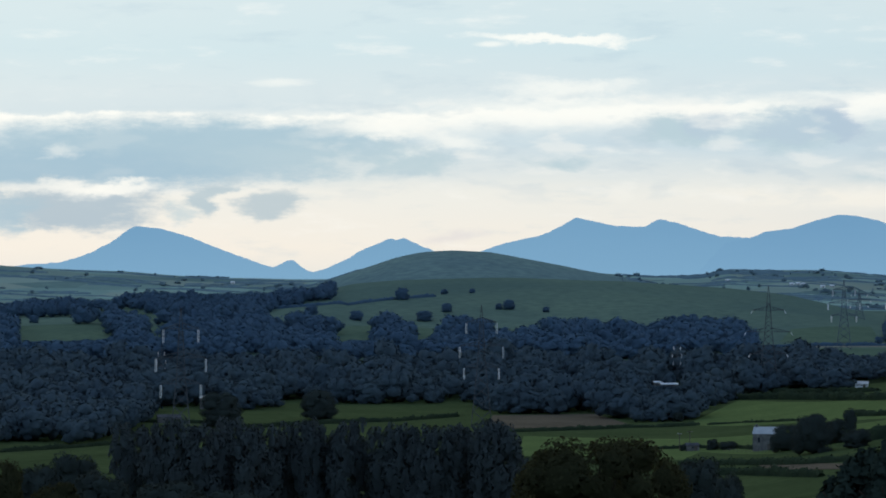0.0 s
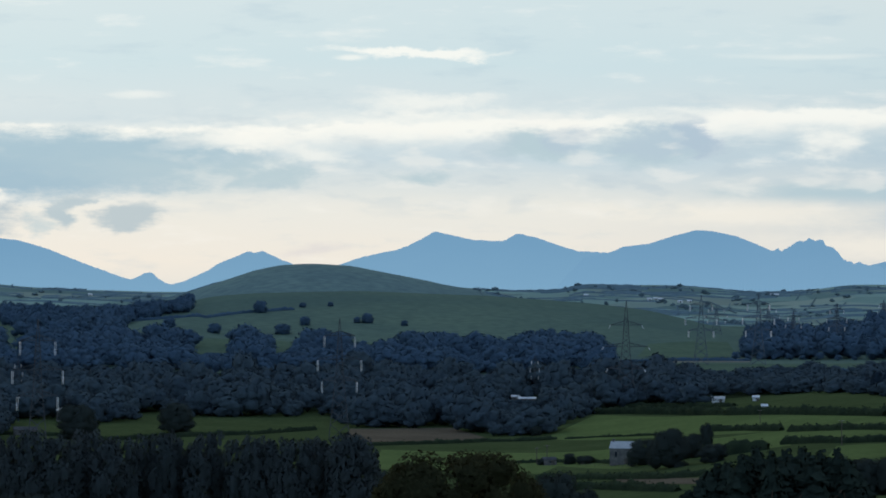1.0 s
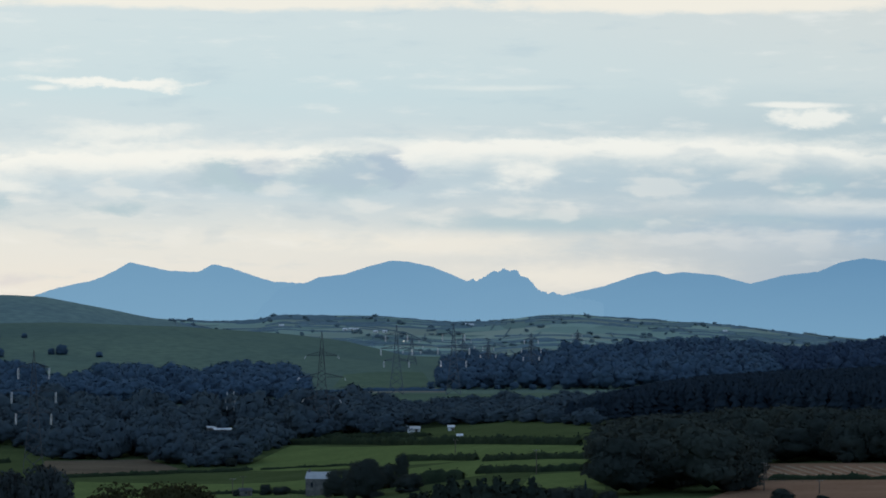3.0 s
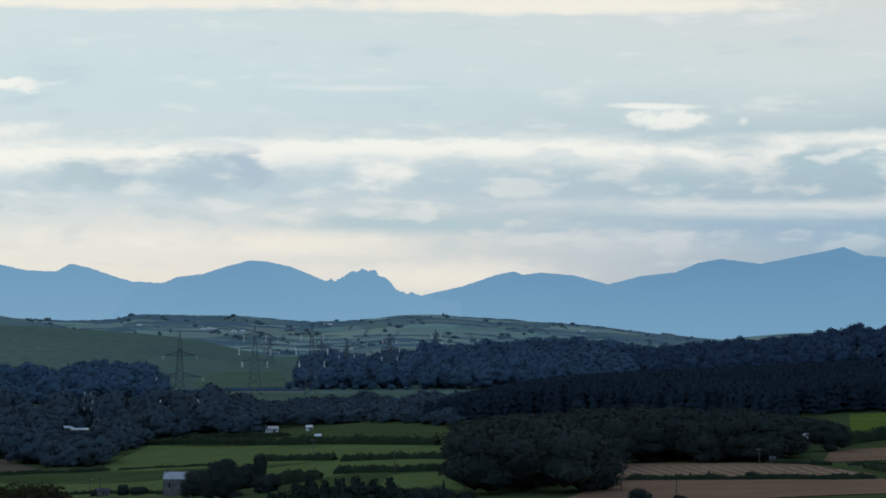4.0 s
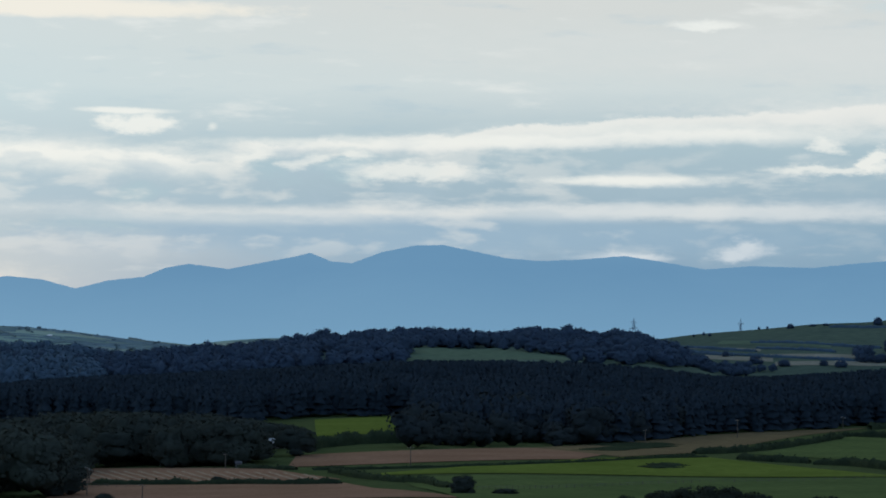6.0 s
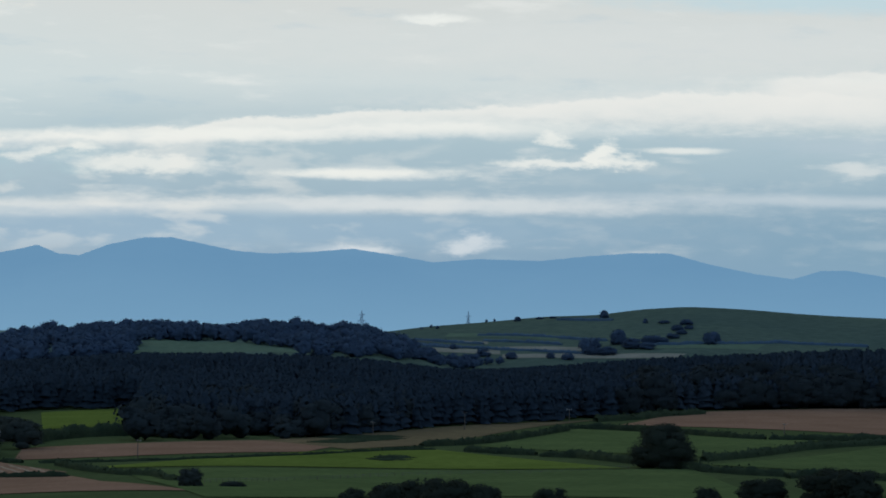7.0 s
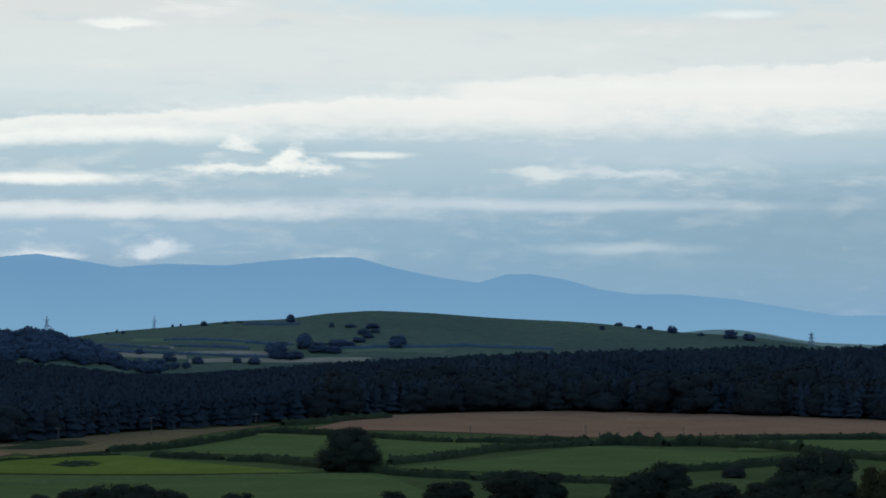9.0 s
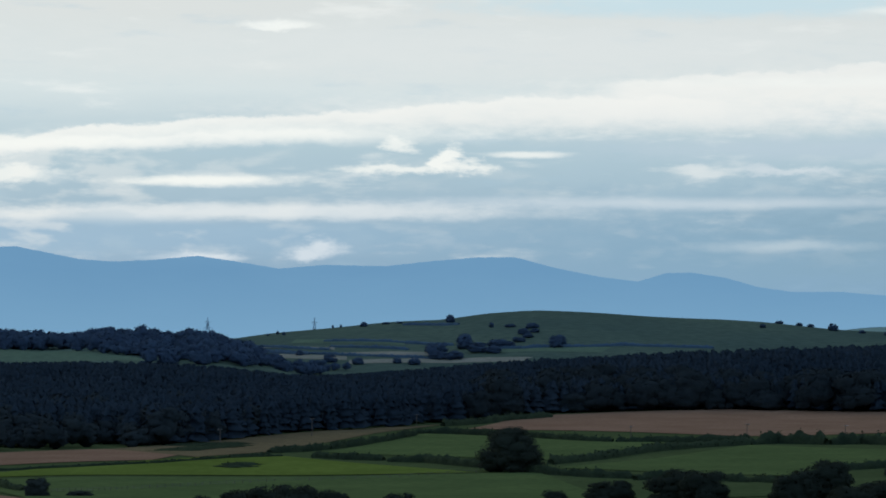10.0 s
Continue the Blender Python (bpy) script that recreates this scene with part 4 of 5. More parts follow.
wood([(-131.4, -46.9), (-91.2, -46.2), (-57.0, -48.2), (-28.8, -46.3), (7.2, -46.7), (18.2, -49.8), (52.6, -51.6), (69.7, -50.3), (79.1, -44.5), (99.3, -42.1), (110.1, -42.8)], 1810, 9.5, 11, 13, FAR_BROAD, MID_HAZE_LEAF, "dark broadleaf wood over the valley floor", uneven=0.3, low=0.45, high=1.3)
wood([(-131.4, -58.2), (-99.0, -57.4), (-88.9, -54.9), (-82.7, -50.7)], 1640, 10.5, 13, 14, FAR_BROAD, MID_HAZE_LEAF, "dark broadleaf trees beside a paddock")
wood([(101.3, -40.0), (120.0, -39.2), (141.8, -39.0), (166.5, -39.7)], 1790, 8, 6.5, 10, FAR_BROAD, MID_HAZE_LEAF, "low dark wood behind white houses")
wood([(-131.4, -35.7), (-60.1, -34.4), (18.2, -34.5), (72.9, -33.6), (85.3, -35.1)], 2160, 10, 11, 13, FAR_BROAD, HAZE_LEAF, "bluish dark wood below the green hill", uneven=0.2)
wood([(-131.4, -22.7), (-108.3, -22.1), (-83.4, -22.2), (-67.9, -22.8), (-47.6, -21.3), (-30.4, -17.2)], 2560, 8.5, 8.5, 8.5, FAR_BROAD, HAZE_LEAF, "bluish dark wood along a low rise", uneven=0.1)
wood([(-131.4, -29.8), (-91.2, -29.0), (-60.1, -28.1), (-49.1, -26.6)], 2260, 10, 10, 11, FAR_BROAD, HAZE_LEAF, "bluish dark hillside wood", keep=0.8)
wood([(75.0, -34.0), (121.6, -38.1), (162.1, -38.0), (174.6, -37.4)], 1710, 8.5, 7.5, 10, FAR_BROAD, MID_HAZE_LEAF, "dark wood behind level pasture", uneven=0.2)
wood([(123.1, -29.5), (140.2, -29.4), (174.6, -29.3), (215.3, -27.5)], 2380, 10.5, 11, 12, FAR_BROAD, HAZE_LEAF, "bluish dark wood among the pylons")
wood([(174.6, -25.4), (215.3, -25.2), (262.1, -23.3), (302.5, -20.3), (349.3, -19.7), (377.3, -20.9)], 2420, 9, 9, 11, FAR_BROAD, RIDGE_HAZE_LEAF, "bluish dark wood on a long ridge", uneven=0.16)
wood([(356.4, -20.6), (381.2, -20.7), (401.4, -20.9), (427.9, -20.3)], 2440, 10, 7, 9, FAR_BROAD, RIDGE_HAZE_LEAF, "bluish scrub wood at a hill foot", keep=0.7)
wood([(126.2, -31.7), (141.8, -34.4), (159.0, -38.8), (184.0, -37.1), (215.3, -37.7), (256.0, -37.4), (273.0, -34.8), (302.7, -34.4), (300.4, -40.6), (349.6, -41.4), (391.1, -39.2), (396.9, -38.7), (428.1, -35.0), (450.0, -32.8), (507.8, -30.7), (553.1, -31.6), (602.6, -33.0)], 2060, 6.3, 14.5, 18.5, FAR_CONIFER, HAZE_NEEDLE, "dark dense conifer plantation", uneven=0.05, low=0.86, high=1.06, crest=CONIFER_TOPS, least=4.0)
wood([(170.3, -59.2), (207.6, -58.1), (208.3, -51.9), (224.7, -49.7), (268.4, -48.3), (271.5, -44.2)], 1400, 12, 15, 19, NEAR_BROAD, LEAF, "dark broadleaf wood beside stubble fields", uneven=0.2, crest=[(165.0, -38.5), (183.0, -35.8), (200.0, -34.6), (210.0, -33.4), (240.0, -33.8), (257.0, -35.0), (272.0, -37.5)], least=4.0)
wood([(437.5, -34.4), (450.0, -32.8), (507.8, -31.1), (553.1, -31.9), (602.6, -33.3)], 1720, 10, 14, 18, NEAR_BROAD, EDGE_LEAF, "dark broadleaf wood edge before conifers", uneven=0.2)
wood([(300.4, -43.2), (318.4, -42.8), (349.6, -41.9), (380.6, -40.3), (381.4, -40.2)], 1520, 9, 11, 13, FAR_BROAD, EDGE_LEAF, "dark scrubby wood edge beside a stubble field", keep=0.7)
wood([(56.0, -51.2), (67.0, -50.8)], 1660, 6, 4.5, 7, FAR_BROAD, MID_HAZE_LEAF, "low dark scrub below a farm shed", skip_fields=False)


# ---- hedges ----
def hedge(marks, tall, label, wide=0.0, mat=None, rough=0.25):
    """A bushy hedge along its marks: an uneven body bristling with leaf sprays."""
    pts = np.array([(b, reach(b, e)) for b, e in marks])
    xy = np.stack([pts[:, 1] * np.sin(pts[:, 0] / 1000), pts[:, 1] * np.cos(pts[:, 0] / 1000)], -1)
    run = np.concatenate([[0], np.cumsum(np.linalg.norm(np.diff(xy, axis=0), axis=1))])
    wide = wide or tall * 0.9
    n = int(np.clip(run[-1] / 1.4, 6, 700))
    t = np.linspace(0, run[-1], n)
    p = np.stack([np.interp(t, run, xy[:, 0]), np.interp(t, run, xy[:, 1])], -1)
    g = np.gradient(p, axis=0)
    side = np.stack([-g[:, 1], g[:, 0]], -1) / (np.linalg.norm(g, axis=1)[:, None] + 1e-9)
    z = ground(1000 * np.arctan2(p[:, 0], p[:, 1]), np.hypot(p[:, 0], p[:, 1]))
    vary = 1 + rough * (rng.normal(0, 0.5, n) + 0.8 * np.sin(t / 5.3 + rng.uniform(0, 6)) * np.sin(t / 11 + 1))
    vary[[0, -1]] *= 0.6
    ring = []
    for w, h in ((-0.5, -0.1), (-0.55, 0.5), (-0.32, 0.9), (0.0, 1.0), (0.32, 0.9), (0.55, 0.5), (0.5, -0.1)):
        ww = wide * w * (1 + 0.2 * rng.normal(0, 0.6, n))
        ring.append(np.concatenate([p + side * ww[:, None], (z + tall * np.maximum(h * vary, -0.1))[:, None]], 1))
    k, v = len(ring), np.stack(ring, 1).reshape(-1, 3)
    i, j = np.meshgrid(np.arange(k - 1), np.arange(n - 1))
    a = (j * k + i).ravel()
    f = np.concatenate([np.stack([a, a + 1, a + k + 1], -1), np.stack([a, a + k + 1, a + k], -1)])
    f = np.concatenate([f, [(0, m, m + 1) for m in range(1, k - 1)], [(len(v) - k, len(v) - k + m + 1, len(v) - k + m) for m in range(1, k - 1)]])
    m = int(n * 3)
    s = rng.integers(0, n, m)
    pick = rng.integers(1, 6, m)
    o = rng.normal(0, 1, (m, 3))
    lv, lf = leaf_tris(np.stack(ring, 1)[s, pick] + rng.normal(0, 0.12 * tall, (m, 3)), o / np.linalg.norm(o, axis=1)[:, None], 0.3 + 0.08 * tall)
    ob = new("hedge", as_mesh("hedge", np.concatenate([v, lv]), np.concatenate([f, lf + len(v)]), (mat or HEDGE,)))
    return tagged(ob, label, "hedge")


LOW, THICK, WILD = "low dark green field hedge", "thick dark green clipped field hedge", "tall bushy dark green overgrown hedge"
hedge([(16.9, -54.2), (29.4, -53.8), (42.0, -53.3), (51.4, -52.8), (70.9, -52.1)], 1.4, LOW)
hedge([(73.3, -52.1), (82.6, -51.4), (96.7, -50.8), (104.5, -50.3)], 0.9, LOW)
hedge([(113.1, -49.5), (123.2, -49.2), (133.0, -49.1)], 2.2, THICK)
hedge([(135.3, -49.4), (148.0, -48.8), (161.6, -48.6), (170.1, -48.7)], 2.2, THICK)
hedge([(133.3, -53.0), (140.3, -52.4), (151.1, -52.3), (161.6, -51.9), (170.2, -51.4)], 2.2, THICK)
hedge([(105.3, -57.0), (118.6, -56.0), (129.4, -54.3)], 3.4, WILD)
hedge([(80.3, -44.9), (92.0, -44.8), (104.5, -44.8), (120.1, -44.9), (161.6, -44.9)], 3.0, WILD)
hedge([(81.0, -43.2), (96.7, -42.9), (120.0, -42.5)], 2.0, THICK)
hedge([(65.5, -63.3), (79.6, -62.9), (101.5, -62.7), (113.9, -61.6)], 2.0, THICK)
hedge([(64.0, -65.8), (81.2, -65.8), (104.6, -66.2)], 2.4, THICK)
hedge([(54.5, -59.0), (67.0, -58.6), (80.3, -58.3), (86.6, -58.8)], 1.3, LOW)
hedge([(-57.0, -53.5), (-44.5, -52.4), (-28.8, -51.7), (-13.2, -51.1), (4.1, -49.8)], 1.6, LOW)
hedge([(-83.5, -51.2), (-69.4, -51.6), (-57.0, -51.8)], 1.4, LOW)
hedge([(-122.2, -59.4), (-106.7, -58.6), (-90.5, -57.4)], 1.5, LOW)
hedge([(213.8, -54.2), (227.8, -53.9), (240.3, -53.8), (256.0, -53.7), (271.6, -53.6), (282.6, -53.3)], 1.5, LOW)
hedge([(274.7, -49.5), (295.0, -48.9), (312.2, -48.3), (326.3, -47.7), (349.6, -46.4), (369.8, -45.0), (383.7, -44.6)], 0.9, LOW)
hedge([(279.4, -50.0), (287.3, -51.5), (296.6, -52.3), (306.0, -52.8), (312.3, -54.0)], 1.8, THICK)
hedge([(254.4, -49.2), (262.2, -49.3), (270.0, -49.4)], 1.5, LOW)
hedge([(271.5, -44.5), (276.2, -43.3), (287.1, -42.1), (302.8, -41.4)], 4.0, WILD)
hedge([(379.9, -43.6), (390.8, -43.1), (401.7, -41.9), (412.5, -40.3), (420.3, -38.7)], 2.2, THICK)
hedge([(420.3, -38.0), (431.3, -38.1), (443.8, -38.6), (456.3, -39.4), (468.8, -40.1), (475.1, -40.3)], 2.2, THICK)
hedge([(476.0, -40.3), (490.7, -40.3), (506.4, -40.0), (512.6, -39.6)], 2.2, THICK)
hedge([(392.3, -44.8), (401.7, -45.4), (411.8, -45.7)], 2.2, THICK)
hedge([(413.1, -45.9), (423.5, -46.1), (437.6, -47.4), (458.0, -49.3), (468.9, -50.1), (480.7, -50.4)], 2.3, THICK)
hedge([(457.9, -46.6), (472.0, -44.9), (484.5, -43.0), (497.0, -41.8), (512.6, -40.7)], 2.4, THICK)
hedge([(481.4, -50.7), (490.8, -50.2), (506.5, -50.8), (523.7, -51.5)], 2.2, THICK)
hedge([(512.6, -40.7), (520.4, -40.4), (526.7, -40.4), (533.9, -40.6)], 3.4, WILD, rough=0.5)
hedge([(535.0, -40.6), (543.8, -40.3), (559.4, -40.9), (571.8, -41.6)], 3.2, WILD, rough=0.4)
hedge([(553.2, -39.1), (568.7, -38.3), (602.7, -37.8)], 2.4, THICK)
hedge([(538.4, -47.6), (550.1, -46.8), (559.4, -45.9), (570.3, -44.9)], 2.4, THICK)
hedge([(571.8, -42.4), (584.2, -43.2), (599.6, -43.9)], 3.0, WILD)
hedge([(369.1, -44.6), (375.3, -44.4), (380.2, -44.1)], 0.9, LOW)
hedge([(428.1, -36.1), (437.5, -35.4), (446.9, -34.4), (457.8, -33.5)], 2.6, WILD)
for line, w in (([(353.6, -41.8), (362.8, -41.4), (372.1, -41.0)], 14), ([(369.1, -47.1), (373.0, -46.9), (375.0, -46.8)], 9), ([(366.7, -47.8), (371.4, -47.6), (374.8, -47.4)], 9), ([(352.7, -43.1), (362.0, -42.3), (371.3, -41.5)], 14)):
    hedge(line, 0.6, "patch of dark green rushes in grass", wide=w, mat=HEDGE, rough=0.5)
for line in ([(395.1, -12.8), (409.1, -12.8), (420.1, -13.3), (431.0, -13.7)], [(396.7, -14.3), (409.1, -14.5), (418.5, -15.1)], [(374.9, -15.5), (388.9, -16.0), (401.4, -16.6), (412.3, -17.0), (431.0, -17.5)],
             [(438.8, -14.7), (449.8, -14.5), (468.6, -14.0), (477.9, -13.5), (490.5, -14.0), (503.0, -14.2)], [(416.9, -8.1), (424.7, -8.1), (432.5, -7.9)], [(373.4, -14.2), (384.2, -14.6), (396.7, -15.1)],
             [(-47.3, -20.0), (-31.7, -18.7), (-17.7, -17.7), (-2.1, -16.6)], [(83.6, -30.6), (102.4, -30.2), (124.3, -30.0)], [(93.0, -34.0), (124.3, -33.6), (154.0, -32.8)], [(371.0, -15.1), (380.3, -15.9), (390.8, -16.4)]):
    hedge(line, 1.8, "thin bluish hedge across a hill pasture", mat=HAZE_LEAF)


# ---- single trees ----
def trunk_mesh(tall, wide):
    """Tapered trunk that forks into limbs, for a tree one metre tall."""
    bm = bmesh.new()
    beam(bm, (0, 0, -0.02), (0.01, 0, 0.34), 0.035, 0.022, 7)
    for k in range(5):
        a = k * 1.26
        beam(bm, (0.01, 0, 0.30), (0.2 * math.cos(a), 0.2 * math.sin(a), 0.55 + 0.05 * (k % 3)), 0.016, 0.006, 5)
    beam(bm, (0.01, 0, 0.33), (0, 0.01, 0.75), 0.02, 0.006, 6)
    me = bpy.data.meshes.new("trunk")
    bm.to_mesh(me)
    bm.free()
    me.materials.append(BARK)
    return me


TRUNK = trunk_mesh(1, 1)
CROWNS = {}


def crown_of(style, mat, k):
    key = (style, mat.name, k)
    if key not in CROWNS:
        if style == "oak":
            v, f, soft = broad_crown(34, 4200, 0.024)
        elif style == "dome":
            v, f, soft = dome_crown(9000, 0.016)
        elif style == "hill":
            v, f, soft = dome_crown(500, 0.05)
        elif style == "fine":
            v, f, soft = broad_crown(38, 15000, 0.0145)
        elif style == "far":
            v, f, soft = FAR_BROAD[k % len(FAR_BROAD)]
        elif style == "poplar":
            lobes = [((rng.normal(0, 0.13), rng.normal(0, 0.13), 0.10 + 0.0205 * q), (0.19 - 0.14 * abs(q / 41 - 0.35)) * rng.uniform(0.5, 1.2), 1.1) for q in range(42)]
            v, f, soft = crown_arrays(lobes, 6500, 0.021, 0.55, 0.6)
        else:
            vs, fs, ns, off = [], [], [], 0
            for q in range(16):
                h = 0.06 + 0.058 * q
                r = 0.27 * (1 - q / 16.5) + 0.012
                n = 110 - 5 * q
                a = rng.uniform(0, 6.28, n)
                o = np.stack([np.cos(a), np.sin(a), np.full(n, 0.5)], -1)
                rr = r * rng.uniform(0.5, 1.15, (n, 1)) * (1 + 0.2 * np.sin(5 * a + q))[:, None]
                lv, lf = leaf_tris(np.concatenate([o[:, :2] * rr, h + rng.uniform(-0.03, 0.05, (n, 1))], 1), o, 0.022, 0.5)
                vs.append(lv), fs.append(lf + off), ns.append(np.repeat(o, 4, 0))
                off += len(lv)
            cv, cf, cn = conifer_crown(8, 0.1)
            vs.append(cv * (0.9, 0.9, 0.97)), fs.append(cf + off), ns.append(cn)
            v, f, soft = np.concatenate(vs), np.concatenate(fs), np.concatenate(ns)
        CROWNS[key] = as_mesh("crown", v, f, (mat,), normals=soft)
    return CROWNS[key]


TREES = 0


def tree_at(b, d, tall, wide, label, style="oak", mat=None, group=""):
    global TREES
    TREES += 1
    p = place(b, d, -0.05)
    root = new("tree")
    root.matrix_basis = pose(*p, 0, 0, rng.uniform(0, 360))
    for name, me in (("trunk", TRUNK), ("crown", crown_of(style, mat or LEAF, TREES % 3))):
        ob = new(name, me)
        ob.parent = root
        ob.scale = (wide, wide, tall)
    return tagged(root, label, "tree", group)


def tree(mark, tall, wide, label, style="oak", mat=None, group=""):
    """A tree whose foot is at its mark; height and width as angles."""
    d = reach(*mark)
    return tree_at(mark[0], d, tall * d / 1000, wide * d / 1000, label, style, mat, group)


def tree_topped(mark, d, wide, label, style="oak", mat=None, group="", dip=0.0):
    """A tree at a distance whose top stands at its mark."""
    tall = EYE + d * mark[1] / 1000 - float(ground(mark[0], d)) + dip
    return tree_at(mark[0], d, tall, wide * d / 1000, label, style, mat, group)


tree((447.0, -48.6), 11.6, 19.1, "broad round dark green oak beside a field hedge", "dome", SLOPE_LEAF)
tree((-61.6, -52.7), 9.7, 12.5, "round dark green tree beside a meadow", "dome")
tree((-34.3, -50.7), 8.1, 10.6, "round dark green tree on a field edge", "dome")
tree((102.2, -59.9), 11.0, 12.5, "dense round dark tree beside a stone barn", "dome")
tree((95.2, -59.0), 7.2, 10.0, "low spreading dark tree beside a stone barn", "dome")
tree((108.4, -57.0), 7.5, 7.2, "dark round tree in a copse")
tree((112.3, -55.1), 8.5, 4.1, "slim dark tree standing above a copse")
tree((114.2, -57.9), 5.6, 7.8, "bushy dark tree in a copse")
tree((65.1, -51.1), 2.8, 3.4, "small round bush at a field corner")
tree((74.6, -59.0), 3.3, 3.4, "small round bush beside a hut")
tree((78.9, -58.8), 2.5, 5.3, "low spreading bush beside a hut")
tree((67.1, -59.2), 2.2, 3.1, "low bush beside a hut")
tree((316.2, -55.5), 5.6, 7.2, "round dark bush at the edge of a pasture")
tree((248.9, -53.5), 2.2, 5.0, "low round bush on a field boundary")
tree((553.2, -49.2), 4.1, 6.9, "small dark tree on a hedge line")
for mark, h, w in (((-11.4, -17.4), 3.4, 4.4), ((1.1, -20.9), 2.5, 3.4), ((0.4, -15.9), 1.4, 2.2), ((8.1, -15.6), 1.3, 1.9), ((18.3, -20.1), 2.7, 3.8), ((15.5, -20.1), 1.7, 2.2), ((28.6, -20.8), 1.6, 2.2),
                   ((-5.2, -23.3), 2.8, 5.3), ((-16.1, -24.0), 3.1, 4.7), ((-23.9, -23.1), 2.8, 4.4), ((-36.4, -21.6), 2.8, 4.1), ((69.2, -24.1), 2.8, 3.4), ((41.8, -24.6), 1.9, 2.5), ((63.7, -23.9), 2.2, 2.5),
                   ((-95.9, -22.1), 2.5, 3.4), ((-86.2, -24.2), 2.2, 3.1), ((-112.9, -23.7), 2.2, 3.1), ((-13.2, -30.1), 4.7, 5.3), ((-17.9, -29.1), 3.1, 4.1)):
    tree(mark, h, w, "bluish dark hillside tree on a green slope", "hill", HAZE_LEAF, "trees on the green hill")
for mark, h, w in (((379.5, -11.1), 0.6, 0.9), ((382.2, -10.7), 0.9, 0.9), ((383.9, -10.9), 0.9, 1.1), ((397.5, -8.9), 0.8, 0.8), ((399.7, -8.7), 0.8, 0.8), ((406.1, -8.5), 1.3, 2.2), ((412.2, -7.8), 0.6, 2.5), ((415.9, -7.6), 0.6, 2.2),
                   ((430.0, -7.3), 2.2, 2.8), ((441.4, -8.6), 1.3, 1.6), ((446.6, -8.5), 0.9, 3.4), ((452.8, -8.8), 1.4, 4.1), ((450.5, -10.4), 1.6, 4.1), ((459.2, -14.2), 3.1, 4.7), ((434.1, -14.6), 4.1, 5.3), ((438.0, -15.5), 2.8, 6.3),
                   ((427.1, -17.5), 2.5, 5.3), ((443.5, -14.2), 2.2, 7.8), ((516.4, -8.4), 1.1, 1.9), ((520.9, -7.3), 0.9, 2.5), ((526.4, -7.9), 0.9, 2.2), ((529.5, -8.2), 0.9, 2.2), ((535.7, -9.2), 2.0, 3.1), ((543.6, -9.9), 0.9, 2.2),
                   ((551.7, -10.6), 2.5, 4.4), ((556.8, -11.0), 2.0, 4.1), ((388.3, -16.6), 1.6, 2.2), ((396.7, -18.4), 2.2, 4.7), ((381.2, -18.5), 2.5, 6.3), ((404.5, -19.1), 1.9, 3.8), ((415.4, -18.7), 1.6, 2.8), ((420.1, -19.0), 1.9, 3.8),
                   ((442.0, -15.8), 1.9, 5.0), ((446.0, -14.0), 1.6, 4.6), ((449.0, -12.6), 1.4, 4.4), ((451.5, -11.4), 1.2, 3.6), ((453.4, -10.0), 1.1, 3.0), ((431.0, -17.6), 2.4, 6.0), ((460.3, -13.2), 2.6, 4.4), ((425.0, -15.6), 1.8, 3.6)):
    tree(mark, h, w, "small bluish dark tree on a hill pasture", "hill", RIDGE_HAZE_LEAF, "trees on the pasture hill")
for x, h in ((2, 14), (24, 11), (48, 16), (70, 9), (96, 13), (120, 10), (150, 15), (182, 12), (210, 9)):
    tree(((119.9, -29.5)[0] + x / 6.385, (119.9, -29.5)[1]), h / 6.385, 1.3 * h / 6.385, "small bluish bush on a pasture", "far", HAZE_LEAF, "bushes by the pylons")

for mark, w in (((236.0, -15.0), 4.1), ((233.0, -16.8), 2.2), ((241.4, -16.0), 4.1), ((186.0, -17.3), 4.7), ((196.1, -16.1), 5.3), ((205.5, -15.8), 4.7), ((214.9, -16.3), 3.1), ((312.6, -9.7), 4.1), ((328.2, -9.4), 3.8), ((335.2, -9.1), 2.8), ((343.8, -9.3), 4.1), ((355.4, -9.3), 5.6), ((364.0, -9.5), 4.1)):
    tree_topped(mark, 2290, w, "bluish dark crest tree on a wooded ridge", "far", RIDGE_HAZE_LEAF, "crest trees")
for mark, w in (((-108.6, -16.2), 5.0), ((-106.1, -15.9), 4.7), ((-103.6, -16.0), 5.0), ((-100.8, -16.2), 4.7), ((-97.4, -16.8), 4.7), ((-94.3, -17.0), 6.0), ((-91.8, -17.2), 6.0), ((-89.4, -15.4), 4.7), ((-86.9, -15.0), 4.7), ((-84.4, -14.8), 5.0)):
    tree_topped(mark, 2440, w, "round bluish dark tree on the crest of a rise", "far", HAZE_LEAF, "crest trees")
for mark, w in (((217.8, -56.0), 6.9), ((280.7, -56.7), 6.9), ((327.9, -53.7), 6.9), ((228.7, -57.8), 4.1)):
    tree_topped(mark, 930, w, "low dark rounded bush below a stubble field")
# a screen of poplars
for k in range(22):
    b = (-87.8, -51.5)[0] + k * 5.0 + rng.uniform(-1.2, 1.2)
    tree_topped((b, (-75.7, -51.9)[1] + rng.uniform(-1.6, 1.1)), 800 + rng.uniform(-9, 9), 14.0 * rng.uniform(0.85, 1.25), "tall narrow dark poplar in a screen", "poplar", POPLAR_LEAF, "poplar screen")
# trees close to the viewpoint
tree_topped((43.8, -51.9), 300, 45.4, "large near dark tree with turning olive leaves", "fine", LEAF_WARM)
tree_topped((31.8, -57.6), 310, 23.5, "near dark tree with turning olive leaves", "fine", LEAF_WARM)
tree_topped((57.6, -57.4), 310, 23.5, "near dark tree with turning olive leaves", "fine", LEAF_WARM)
